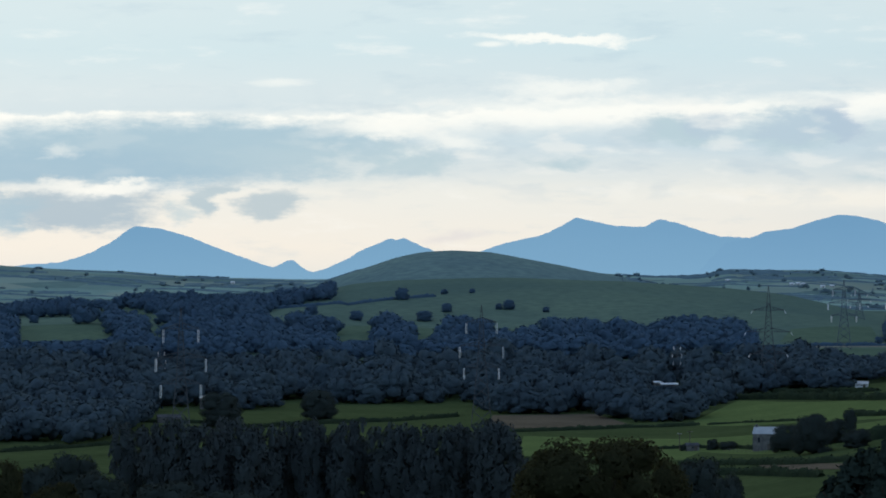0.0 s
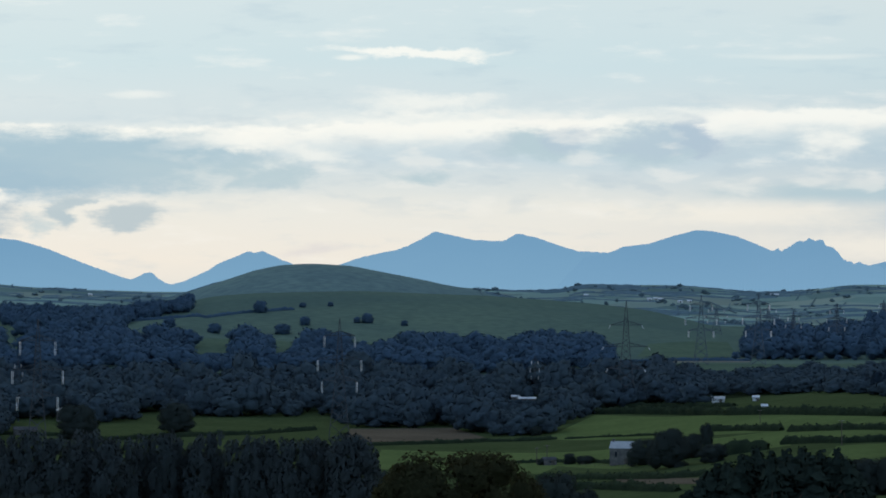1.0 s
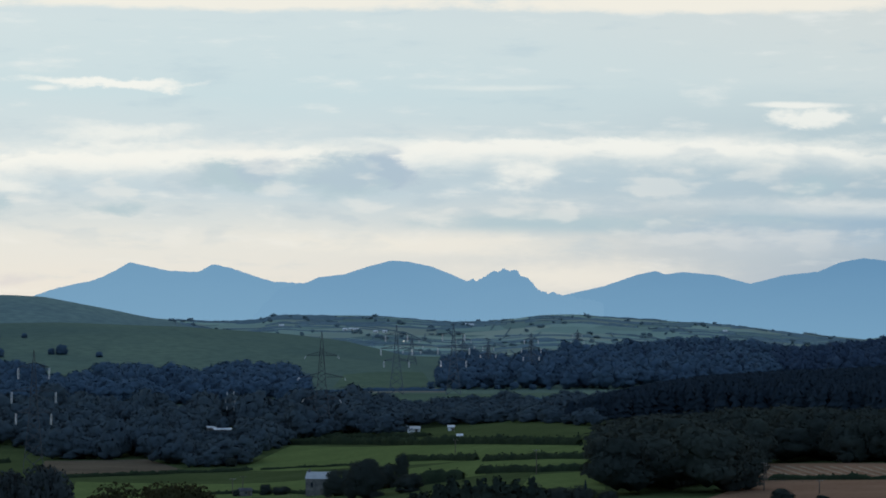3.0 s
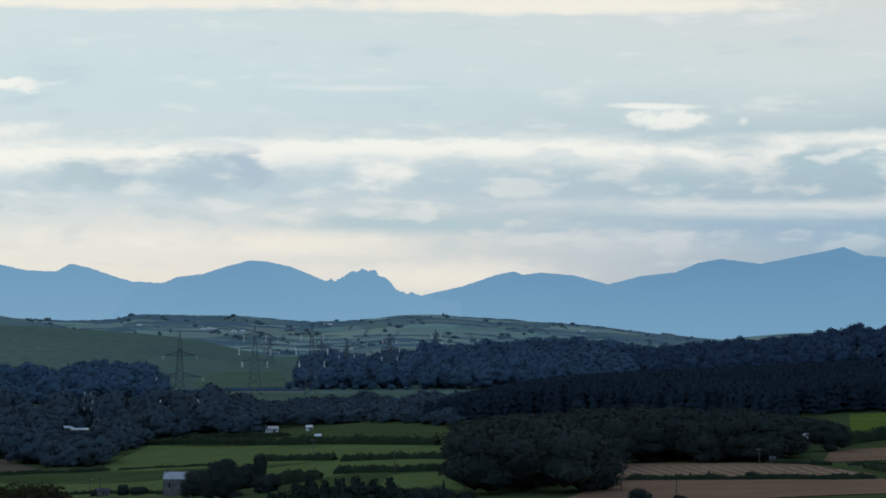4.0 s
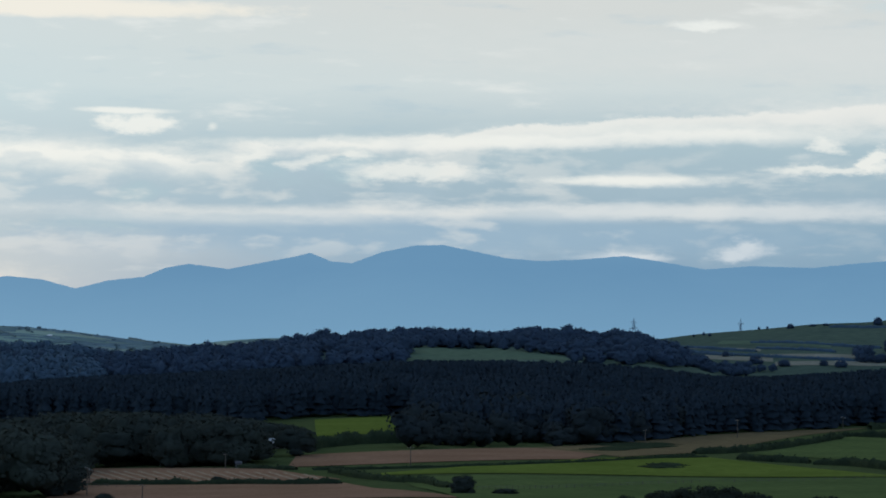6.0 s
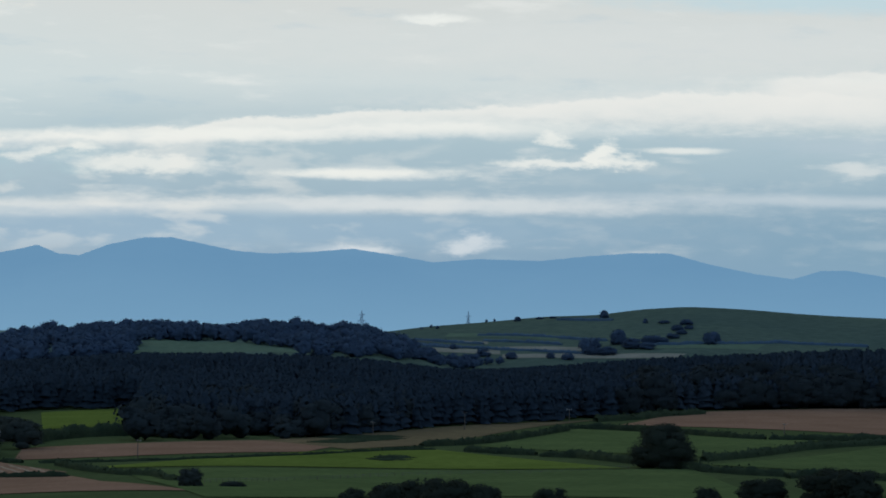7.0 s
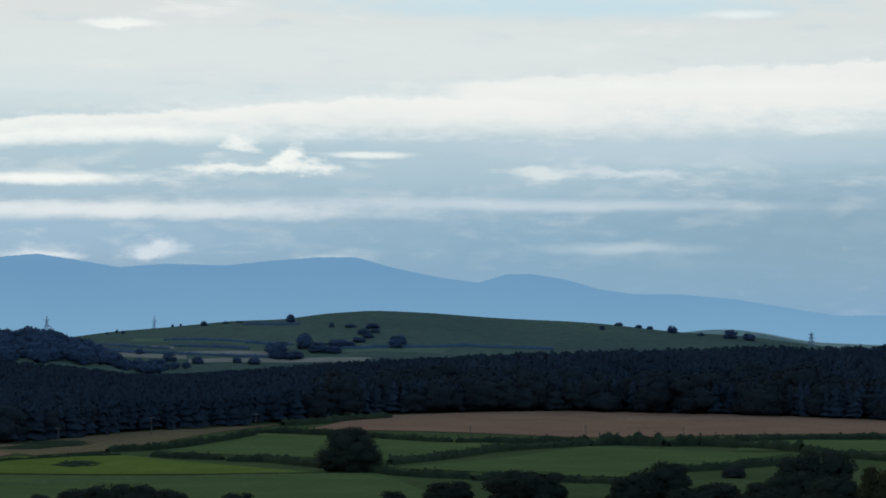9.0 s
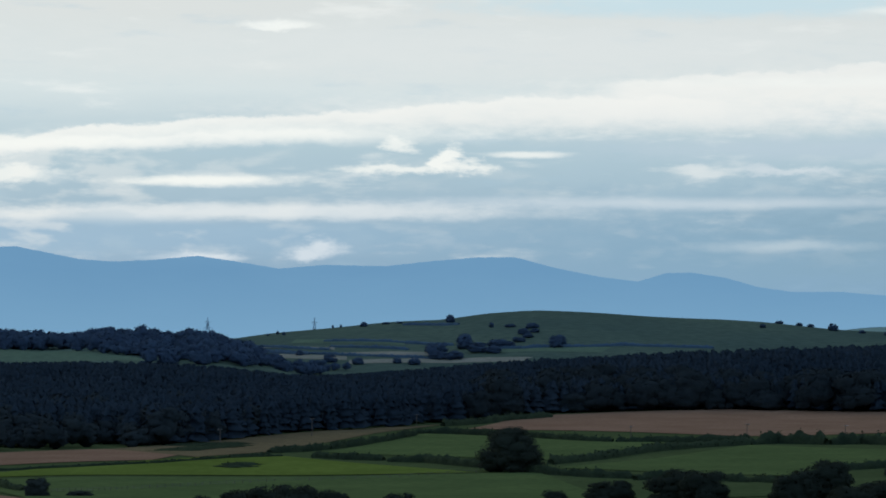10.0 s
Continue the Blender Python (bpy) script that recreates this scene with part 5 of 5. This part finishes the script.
for x, y, w in ((1270, 815, 80), (1310, 800, 75), (1340, 783, 70), (1365, 792, 60), (1392, 788, 70), (1420, 783, 70), (1452, 790, 70), (1480, 786, 65), (1500, 805, 70), (1240, 845, 80), (1530, 850, 80), (1290, 812, 90), (1325, 800, 90), (1355, 806, 95), (1405, 800, 95), (1436, 800, 95), (1466, 803, 95), (1255, 830, 95), (1515, 828, 90), (1380, 803, 100), (1220, 862, 90)):
    b, e = (104.5, -55.2)[0] + (x - 1200) / 6.385, (104.5, -55.2)[1] - (y - 800) / 6.385
    tree_topped((b, e), 255 + (x % 7) * 2, 3.0 * w / 6.385, "near dark pointed cypress in a clump", "spire", NEAR_NEEDLE, "cypress clump")
tree_topped((71.0, -59.5), 760, 13.3, "grey-green rounded bush below a hut", "oak")
tree_topped((79.6, -64.4), 700, 9.4, "dark rounded bush below a hut", "oak")
tree_topped((-102.1, -58.1), 850, 14.1, "dark tree beside a paddock", "oak")
tree_topped((-111.4, -61.5), 800, 14.1, "dark tree beside a poplar screen", "oak")
tree_topped((-120.7, -59.9), 520, 11.0, "near dark tree with yellowing leaves", "oak", LEAF_WARM)
tree_topped((-94.3, -63.9), 700, 17.2, "dark rounded tree below poplars", "oak")
tree_topped((-75.7, -66.4), 640, 20.4, "dark rounded tree below poplars", "oak")
tree_topped((-57.0, -69.1), 600, 17.2, "dark rounded bush below poplars", "oak")
tree_topped((-106.7, -67.0), 560, 15.7, "near dark tree with yellowing leaves", "oak", LEAF_WARM)
tree_topped((24.8, -60.1), 900, 11.0, "dark bush on a field edge", "oak")
tree_topped((158.1, -55.8), 900, 17.2, "dark rounded tree beside pasture", "oak")
tree_topped((163.2, -53.9), 800, 4.7, "small dark pointed conifer", "spire", HAZE_NEEDLE)
for t in ((156.3, -55.8), (168.7, -56.4), (150.1, -54.9), (162.2, -55.2)):
    tree_topped(t, 800, 7.8, "dark bush on a pasture edge", "oak")
for t, d, w, m in (((370.7, -53.2), 600, 12.5, SLOPE_LEAF), ((380.0, -51.6), 610, 17.2, SLOPE_LEAF), ((387.0, -51.5), 590, 15.7, SLOPE_LEAF), ((397.1, -53.3), 640, 12.5, SLOPE_LEAF), ((361.4, -54.8), 620, 9.4, SLOPE_LEAF), ((416.6, -53.8), 640, 11.0, SLOPE_LEAF), ((459.1, -53.0), 760, 8.1, SLOPE_LEAF),
                   ((474.4, -50.3), 880, 14.1, SLOPE_LEAF), ((493.1, -46.9), 880, 17.2, SLOPE_LEAF), ((500.2, -47.4), 870, 14.1, SLOPE_LEAF), ((525.2, -47.4), 860, 14.1, SLOPE_LEAF), ((533.3, -43.9), 870, 17.2, SLOPE_LEAF), ((548.6, -49.9), 820, 17.2, SLOPE_LEAF),
                   ((541.6, -51.3), 800, 14.1, SLOPE_LEAF), ((571.8, -41.5), 850, 17.2, SLOPE_LEAF), ((578.0, -40.1), 850, 18.8, SLOPE_LEAF), ((568.8, -46.2), 820, 17.2, SLOPE_LEAF), ((561.0, -49.4), 800, 14.1, SLOPE_LEAF), ((581.2, -47.6), 780, 18.8, SLOPE_LEAF), ((592.7, -44.6), 560, 12.5, LEAF_WARM), ((601.2, -41.0), 560, 14.1, LEAF_WARM)):
    tree_topped(t, d, w, "dark rounded tree on the near slope" if m is SLOPE_LEAF else "near tree with rust and yellow leaves", "oak", m, "trees on the near slope")


# ---- far farmland: hedges and trees on the range ----
def far_hedges(lo, hi, near, far, count, label):
    vs, fs, off = [], [], 0
    for k in range(count):
        along = rng.random() < 0.8
        b0, d0 = rng.uniform(lo, hi), rng.uniform(near, far)
        n = 14
        if along:
            length = rng.uniform(8, 34)
            b, d = b0 + np.linspace(0, length, n), d0 + np.linspace(0, rng.uniform(-60, 60), n) + 8 * np.sin(np.linspace(0, 5, n))
        else:
            b, d = b0 + np.linspace(0, rng.uniform(-9, 9), n), d0 + np.linspace(0, rng.uniform(60, 170), n)
        h = rng.uniform(0.6, 1.5) * rng.uniform(0.6, 1.5, n)
        z = ground(b, d)
        for w in (-1.6, 1.6):
            vs.append(np.stack([(d + w) * np.sin(b / 1000), (d + w) * np.cos(b / 1000), z - 0.3], -1))
            vs.append(np.stack([d * np.sin(b / 1000) + w * 0.4, (d + w * 0.4) * np.cos(b / 1000), z + h], -1))
        for a, c in ((0, n), (n, 3 * n), (3 * n, 2 * n)):
            i = np.arange(n - 1) + off
            fs += [np.stack([a + i, a + i + 1, c + i + 1], -1), np.stack([a + i, c + i + 1, c + i], -1)]
        off += 4 * n
    m = count * 4
    b, d = rng.uniform(lo, hi, m), rng.uniform(near, far, m)
    knot = (np.sin(b * 0.21 + 1) * np.sin(d * 0.017) + rng.normal(0, 0.5, m)) > 0.35
    b, d = b[knot], d[knot]
    tv, tf, _ = joined(FAR_BROAD[:3], np.stack([d * np.sin(b / 1000), d * np.cos(b / 1000), ground(b, d) - 0.3], -1), rng.uniform(3, 9, len(b)), rng.uniform(2, 4.5, len(b)))
    ob = new("far_hedgerows", as_mesh("far_hedgerows", np.concatenate(vs + [tv]), np.concatenate(fs + [tf + off]), (FAR_HAZE_WOOD,)))
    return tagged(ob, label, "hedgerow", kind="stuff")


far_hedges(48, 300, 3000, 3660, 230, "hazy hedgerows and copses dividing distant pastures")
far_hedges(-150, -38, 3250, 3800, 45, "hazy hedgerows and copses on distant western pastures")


# ---- pylons ----
def sheds(bm, a, b, count=11, wide=0.22):
    """A string of insulator discs turned round the line from a to b, one body."""
    a, b = Vector(a), Vector(b)
    z = (b - a).normalized()
    x = z.orthogonal().normalized()
    y = z.cross(x)
    last = None
    for k in range(2 * count + 1):
        p, q = a + (b - a) * k / (2 * count), wide if k % 2 else wide * 0.45
        ring = [bm.verts.new(p + (x * math.cos(t) + y * math.sin(t)) * q) for t in [i * 2 * math.pi / 7 for i in range(7)]]
        if last:
            for i in range(7):
                bm.faces.new((last[i], last[(i + 1) % 7], ring[(i + 1) % 7], ring[i]))
        else:
            bm.faces.new(ring[::-1])
        last = ring
    bm.faces.new(last)


def lattice_tower(tall, wide, steel, tension=False, strings=True, arms=(0.86, 0.665, 0.49)):
    """A double-circuit lattice tower with three pairs of arms."""
    root = new("pylon")
    base, waist, top = wide * 0.24, wide * 0.085, tall * 0.98
    wz = tall * 0.55
    slim = 0.4 if wide < 6 else 1.0
    r = 0.14 * slim if steel is STEEL else 0.09 if steel is FAINT_STEEL else 0.17

    def half(z):
        return base + (waist - base) * min(z / wz, 1) if z < wz else waist + (0.12 - waist) * (z - wz) / (tall - wz) * 0.85

    for sx, sy in ((-1, -1), (1, -1), (1, 1), (-1, 1)):
        bm = bmesh.new()
        prev = None
        for z in (-0.3, wz, tall * 0.8, tall):
            h = half(max(z, 0)) if z < tall else 0.05
            p = (sx * h, sy * h, z)
            if prev:
                beam(bm, prev, p, r)
            prev = p
        part("leg", bm, steel, root)
    bm = bmesh.new()
    z, step = 0.0, tall * 0.13
    while z < tall * 0.84:
        a, c = half(z), half(min(z + step, tall * 0.97))
        for s in (-1, 1):
            beam(bm, (-a, s * a, z), (c, s * c, z + step), r * 0.55)
            beam(bm, (a, s * a, z), (-c, s * c, z + step), r * 0.55)
            beam(bm, (s * a, -a, z), (s * c, c, z + step), r * 0.55)
            beam(bm, (s * a, a, z), (s * c, -c, z + step), r * 0.55)
        z += step
        step *= 0.86
    part("bracing", bm, steel, root)
    for z, w in zip(arms, (0.70, 1.0, 0.8)):
        z, w = tall * z, wide * w / 2
        h = half(z)
        for s in (-1, 1):
            bm = bmesh.new()
            for y in (-h, h):
                beam(bm, (s * h, y, z), (s * w, 0, z), r * 0.8)
                beam(bm, (s * h, y, z + tall * 0.035), (s * w, 0, z), r * 0.8)
            for q in (0.35, 0.65):
                beam(bm, (s * (h + (w - h) * q), 0, z), (s * (h + (w - h) * (q - 0.2)), 0, z + tall * 0.035 * (1 - q)), r * 0.6)
            arm = part("crossarm", bm, steel, root)
            if not strings:
                continue
            drop = tall * 0.09
            for q in (-1, 1):
                bm = bmesh.new()
                if tension:
                    sheds(bm, (s * (w + 0.15), q * 0.3, z - 0.2), (s * (w + 0.9), q * drop * 0.8, z - 1.5), 11, 0.15)
                else:
                    sheds(bm, (s * w + q * 0.22 * slim, 0, z - 0.4), (s * w + q * 0.22 * slim, 0, z - 0.4 - drop), 11, 0.10 if wide < 6 else 0.14 if steel is STEEL else 0.24)
                part("insulator", bm, GLASSY, arm, "insulator string painted pale for its glints")
    return root


def pylon(mark, d, wide, label, steel=None, turn=0.0, tension=False, strings=True):
    """A pylon at a distance whose tip stands at its mark; wide: span of its longest arms."""
    tall = EYE + d * mark[1] / 1000 - float(ground(mark[0], d))
    root = lattice_tower(tall, wide, steel or STEEL, tension, strings, (0.775, 0.57, 0.36) if tension else (0.86, 0.665, 0.49))
    root.matrix_basis = pose(*place(mark[0], d), 0, 0, -mark[0] * 0.0573 + turn)
    return tagged(root, label, "pylon", "power line pylons")


LINE, BLUISH = "grey lattice steel pylon with glinting insulators", "bluish distant lattice steel pylon"
pylon((-72.5, -19.5), 1230, 17.0, LINE)
pylon((10.7, -18.8), 1410, 17.0, LINE)
pylon((90.0, -13.6), 1640, 20.0, "grey lattice steel tension pylon with slanting insulators", tension=True)
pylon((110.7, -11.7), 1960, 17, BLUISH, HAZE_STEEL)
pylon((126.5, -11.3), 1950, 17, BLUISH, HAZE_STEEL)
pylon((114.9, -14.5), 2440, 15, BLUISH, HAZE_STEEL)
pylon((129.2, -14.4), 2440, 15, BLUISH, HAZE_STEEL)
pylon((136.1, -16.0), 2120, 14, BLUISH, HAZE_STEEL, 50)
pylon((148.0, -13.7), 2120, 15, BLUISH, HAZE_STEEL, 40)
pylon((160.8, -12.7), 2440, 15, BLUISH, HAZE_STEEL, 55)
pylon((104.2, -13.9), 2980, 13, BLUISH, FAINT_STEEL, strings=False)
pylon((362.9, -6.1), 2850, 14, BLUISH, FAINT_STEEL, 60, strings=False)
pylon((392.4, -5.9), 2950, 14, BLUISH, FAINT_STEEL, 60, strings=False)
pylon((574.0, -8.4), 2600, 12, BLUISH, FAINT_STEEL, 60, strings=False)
pylon((-77.9, -29.8), 1700, 4.2, "small distant pylon with glinting insulators")
pylon((64.8, -28.4), 1750, 4.4, "small distant pylon with glinting insulators")


# ---- poles ----
def pole(mark, tall, label="weathered timber power pole with a crossarm", arm=1.8):
    d = reach(*mark)
    h = tall * d / 1000
    root = new("power_pole")
    root.matrix_basis = pose(*place(mark[0], d), 0, rng.uniform(-1, 1), -mark[0] * 0.0573 + rng.uniform(-40, 40))
    bm = bmesh.new()
    beam(bm, (0, 0, -0.3), (0, 0, h), 0.17, 0.12, 8)
    part("post", bm, DARKWOOD, root)
    bm = bmesh.new()
    box(bm, -arm / 2, arm / 2, -0.16, -0.04, h - 0.5, h - 0.36)
    bar = part("crossarm", bm, DARKWOOD, root)
    for x in (-arm / 2 + 0.1, 0, arm / 2 - 0.1):
        bm = bmesh.new()
        beam(bm, (x, -0.1, h - 0.36), (x, -0.1, h - 0.12), 0.07, 0.05, 6)
        part("insulator", bm, GLASSY, bar)
    return tagged(root, label, "power pole", "power line poles")


for mark, h in (((391.8, -39.0), 5.2), ((420.8, -36.0), 3.4), ((512.1, -38.7), 3.8), ((480.1, -38.7), 3.1), ((539.1, -38.2), 3.1), ((342.0, -41.5), 5.0), ((366.5, -41.2), 4.4), ((301.6, -48.6), 6.0), ((342.1, -41.2), 4.4),
                ((212.4, -57.3), 8.1), ((227.6, -57.8), 4.1), ((250.4, -49.4), 4.4), ((65.5, -58.9), 4.7), ((68.3, -58.9), 5.3), ((-38.2, -50.1), 4.7), ((213.0, -54.5), 4.7), ((127.1, -47.4), 4.1), ((149.6, -53.1), 7.2)):
    pole(mark, h)


# ---- buildings ----
def building(mark, long, deep, eaves, ridge, turn, walls, roofing, label, name="barn", openings=2, chimney=False):
    """A gabled building: walls with reveals, overhanging pitched roof, openings."""
    d = reach(*mark)
    root = new(name)
    root.matrix_basis = pose(*place(mark[0], d), 0, 0, turn - mark[0] * 0.0573)
    x, y = long / 2, deep / 2
    for s in (-1, 1):
        bm = bmesh.new()
        box(bm, -x, x, s * y - 0.2, s * y + 0.2, -0.4, eaves)
        part("wall", bm, walls, root)
        bm = bmesh.new()
        v = [bm.verts.new((s * x + o, yy, zz)) for o in (-0.2, 0.2) for yy, zz in ((-y, -0.4), (y, -0.4), (y, eaves), (0, ridge - 0.12), (-y, eaves))]
        bm.faces.new(v[:5][::-1]), bm.faces.new(v[5:])
        for k in range(5):
            m = (k + 1) % 5
            bm.faces.new((v[k], v[m], v[m + 5], v[k + 5]))
        part("gable", bm, walls, root)
        bm = bmesh.new()
        o, slope = 0.35, (ridge - eaves) / y
        c = [(-x - o, s * (y + o), eaves - slope * o + 0.1), (x + o, s * (y + o), eaves - slope * o + 0.1), (x + o, 0, ridge + 0.1), (-x - o, 0, ridge + 0.1)]
        lo, hi = [bm.verts.new(p) for p in c], [bm.verts.new((p[0], p[1], p[2] + 0.16)) for p in c]
        bm.faces.new(hi), bm.faces.new(lo[::-1])
        for k in range(4):
            m = (k + 1) % 4
            bm.faces.new((lo[k], lo[m], hi[m], hi[k]))
        part("roof", bm, roofing, root)
    for k in range(openings):
        bm = bmesh.new()
        px = -x + long * (k + 0.5) / openings
        box(bm, px - 0.35, px + 0.35, -y - 0.24, -y - 0.1, eaves * 0.48, eaves * 0.78)
        part("window", bm, PANE, root)
    bm = bmesh.new()
    box(bm, x * 0.2, x * 0.2 + 1.1, -y - 0.26, -y - 0.1, 0, min(2.1, eaves * 0.9))
    part("door", bm, DARKWOOD, root)
    if chimney:
        bm = bmesh.new()
        box(bm, -x + 0.2, -x + 0.9, -0.4, 0.4, ridge - 0.4, ridge + 1.0)
        part("chimney", bm, STONE, root)
    return tagged(root, label, name.replace("_", " "))


building((89.6, -58.9), 8.2, 6.0, 5.6, 7.6, -12, STONE, SLATE, "small stone barn with a pale slate roof", "barn", 2, True)
building((68.9, -59.2), 4.2, 3.0, 1.9, 2.6, 15, STONE, DARK_SLATE, "low grey stone field hut", "hut", 1)
building((62.6, -42.0), 8, 5, 1.9, 2.5, 8, STONE, TIN, "long farm shed with a shining white sheet roof", "farm_shed", 4)
building((60.1, -41.6), 6, 5, 2.2, 2.8, 8, STONE, TIN, "farm shed with a shining white sheet roof", "farm_shed", 3)
building((115.5, -41.3), 5.6, 5, 1.5, 2.4, 0, RENDERED, SLATE, "white rendered house among dark trees", "house", 3)
building((125.9, -40.9), 2.6, 3, 1.6, 2.2, 0, RENDERED, TIN, "small white outbuilding among dark trees", "outbuilding", 1)
building((128.3, -43.4), 2.2, 2.5, 1.6, 2.2, 0, RENDERED, TIN, "tiny white shed by a hedge", "outbuilding", 1)
building((-64.3, -47.4), 8.5, 9, 4.6, 6.0, 90, STONE, SLATE, "grey farm building with a pale edged roof", "farm_building", 2)
building((-75.8, -51.3), 9, 6, 2.0, 3.0, 5, STONE, DARK_SLATE, "low grey farm shed beside a meadow", "farm_shed", 2)
building((264.5, -43.5), 5.5, 5, 1.9, 3.4, 10, STONE, SLATE, "farmhouse with a pale roof among trees", "farmhouse", 3)
building((254.0, -49.1), 1.6, 1.6, 1.5, 2.0, 0, STONE, DARK_SLATE, "tiny dark shed under trees", "outbuilding", 1)
for mark in ((96.4, -13.3), (98.1, -13.2), (99.6, -13.3), (104.9, -13.9), (107.4, -13.8), (130.3, -11.8), (131.5, -11.9), (201.6, -13.4), (-58.2, -12.9), (78.8, -12.3)):
    building(mark, 3.6, 3, 1.3, 2.1, rng.uniform(-25, 25), RENDERED, TIN, "far white farmhouse on a hazy hillside", "farmhouse", 2)


# ---- fences ----
def fence(marks, label):
    """Timber posts with two strands of wire along the marks."""
    pts = np.array([(b, reach(b, e)) for b, e in marks])
    xy = np.stack([pts[:, 1] * np.sin(pts[:, 0] / 1000), pts[:, 1] * np.cos(pts[:, 0] / 1000)], -1)
    run = np.concatenate([[0], np.cumsum(np.linalg.norm(np.diff(xy, axis=0), axis=1))])
    t = np.arange(0, run[-1], 3.6)
    x, y = np.interp(t, run, xy[:, 0]), np.interp(t, run, xy[:, 1])
    z = ground(1000 * np.arctan2(x, y), np.hypot(x, y))
    root = new("fence")
    root.location = (x[0], y[0], z[0])
    bm = bmesh.new()
    beam(bm, (0, 0, -0.3), (0, 0, 1.25), 0.07, 0.06, 6)
    first = part("post", bm, DARKWOOD, root)
    for k in range(1, len(t)):
        post = new("post", first.data)
        post.parent = root
        post.location = (x[k] - x[0], y[k] - y[0], z[k] - z[0])
    for h in (0.6, 1.1):
        bm = bmesh.new()
        for k in range(len(t) - 1):
            beam(bm, (x[k] - x[0], y[k] - y[0], z[k] - z[0] + h), (x[k + 1] - x[0], y[k + 1] - y[0], z[k + 1] - z[0] + h), 0.025, sides=3)
        part("wire", bm, STEEL, root)
    return tagged(root, label, "fence")


fence([(320.1, -54.6), (341.9, -53.8), (365.2, -52.7), (381.5, -51.6), (412.7, -50.7), (437.6, -49.3)], "weathered post and wire fence across pasture")
fence([(78.0, -59.5), (86.6, -59.7), (93.6, -59.9)], "short post and wire fence beside a barn")
fence([(208.3, -54.5), (215.3, -54.8), (227.8, -55.0)], "post and wire fence along a stubble field")
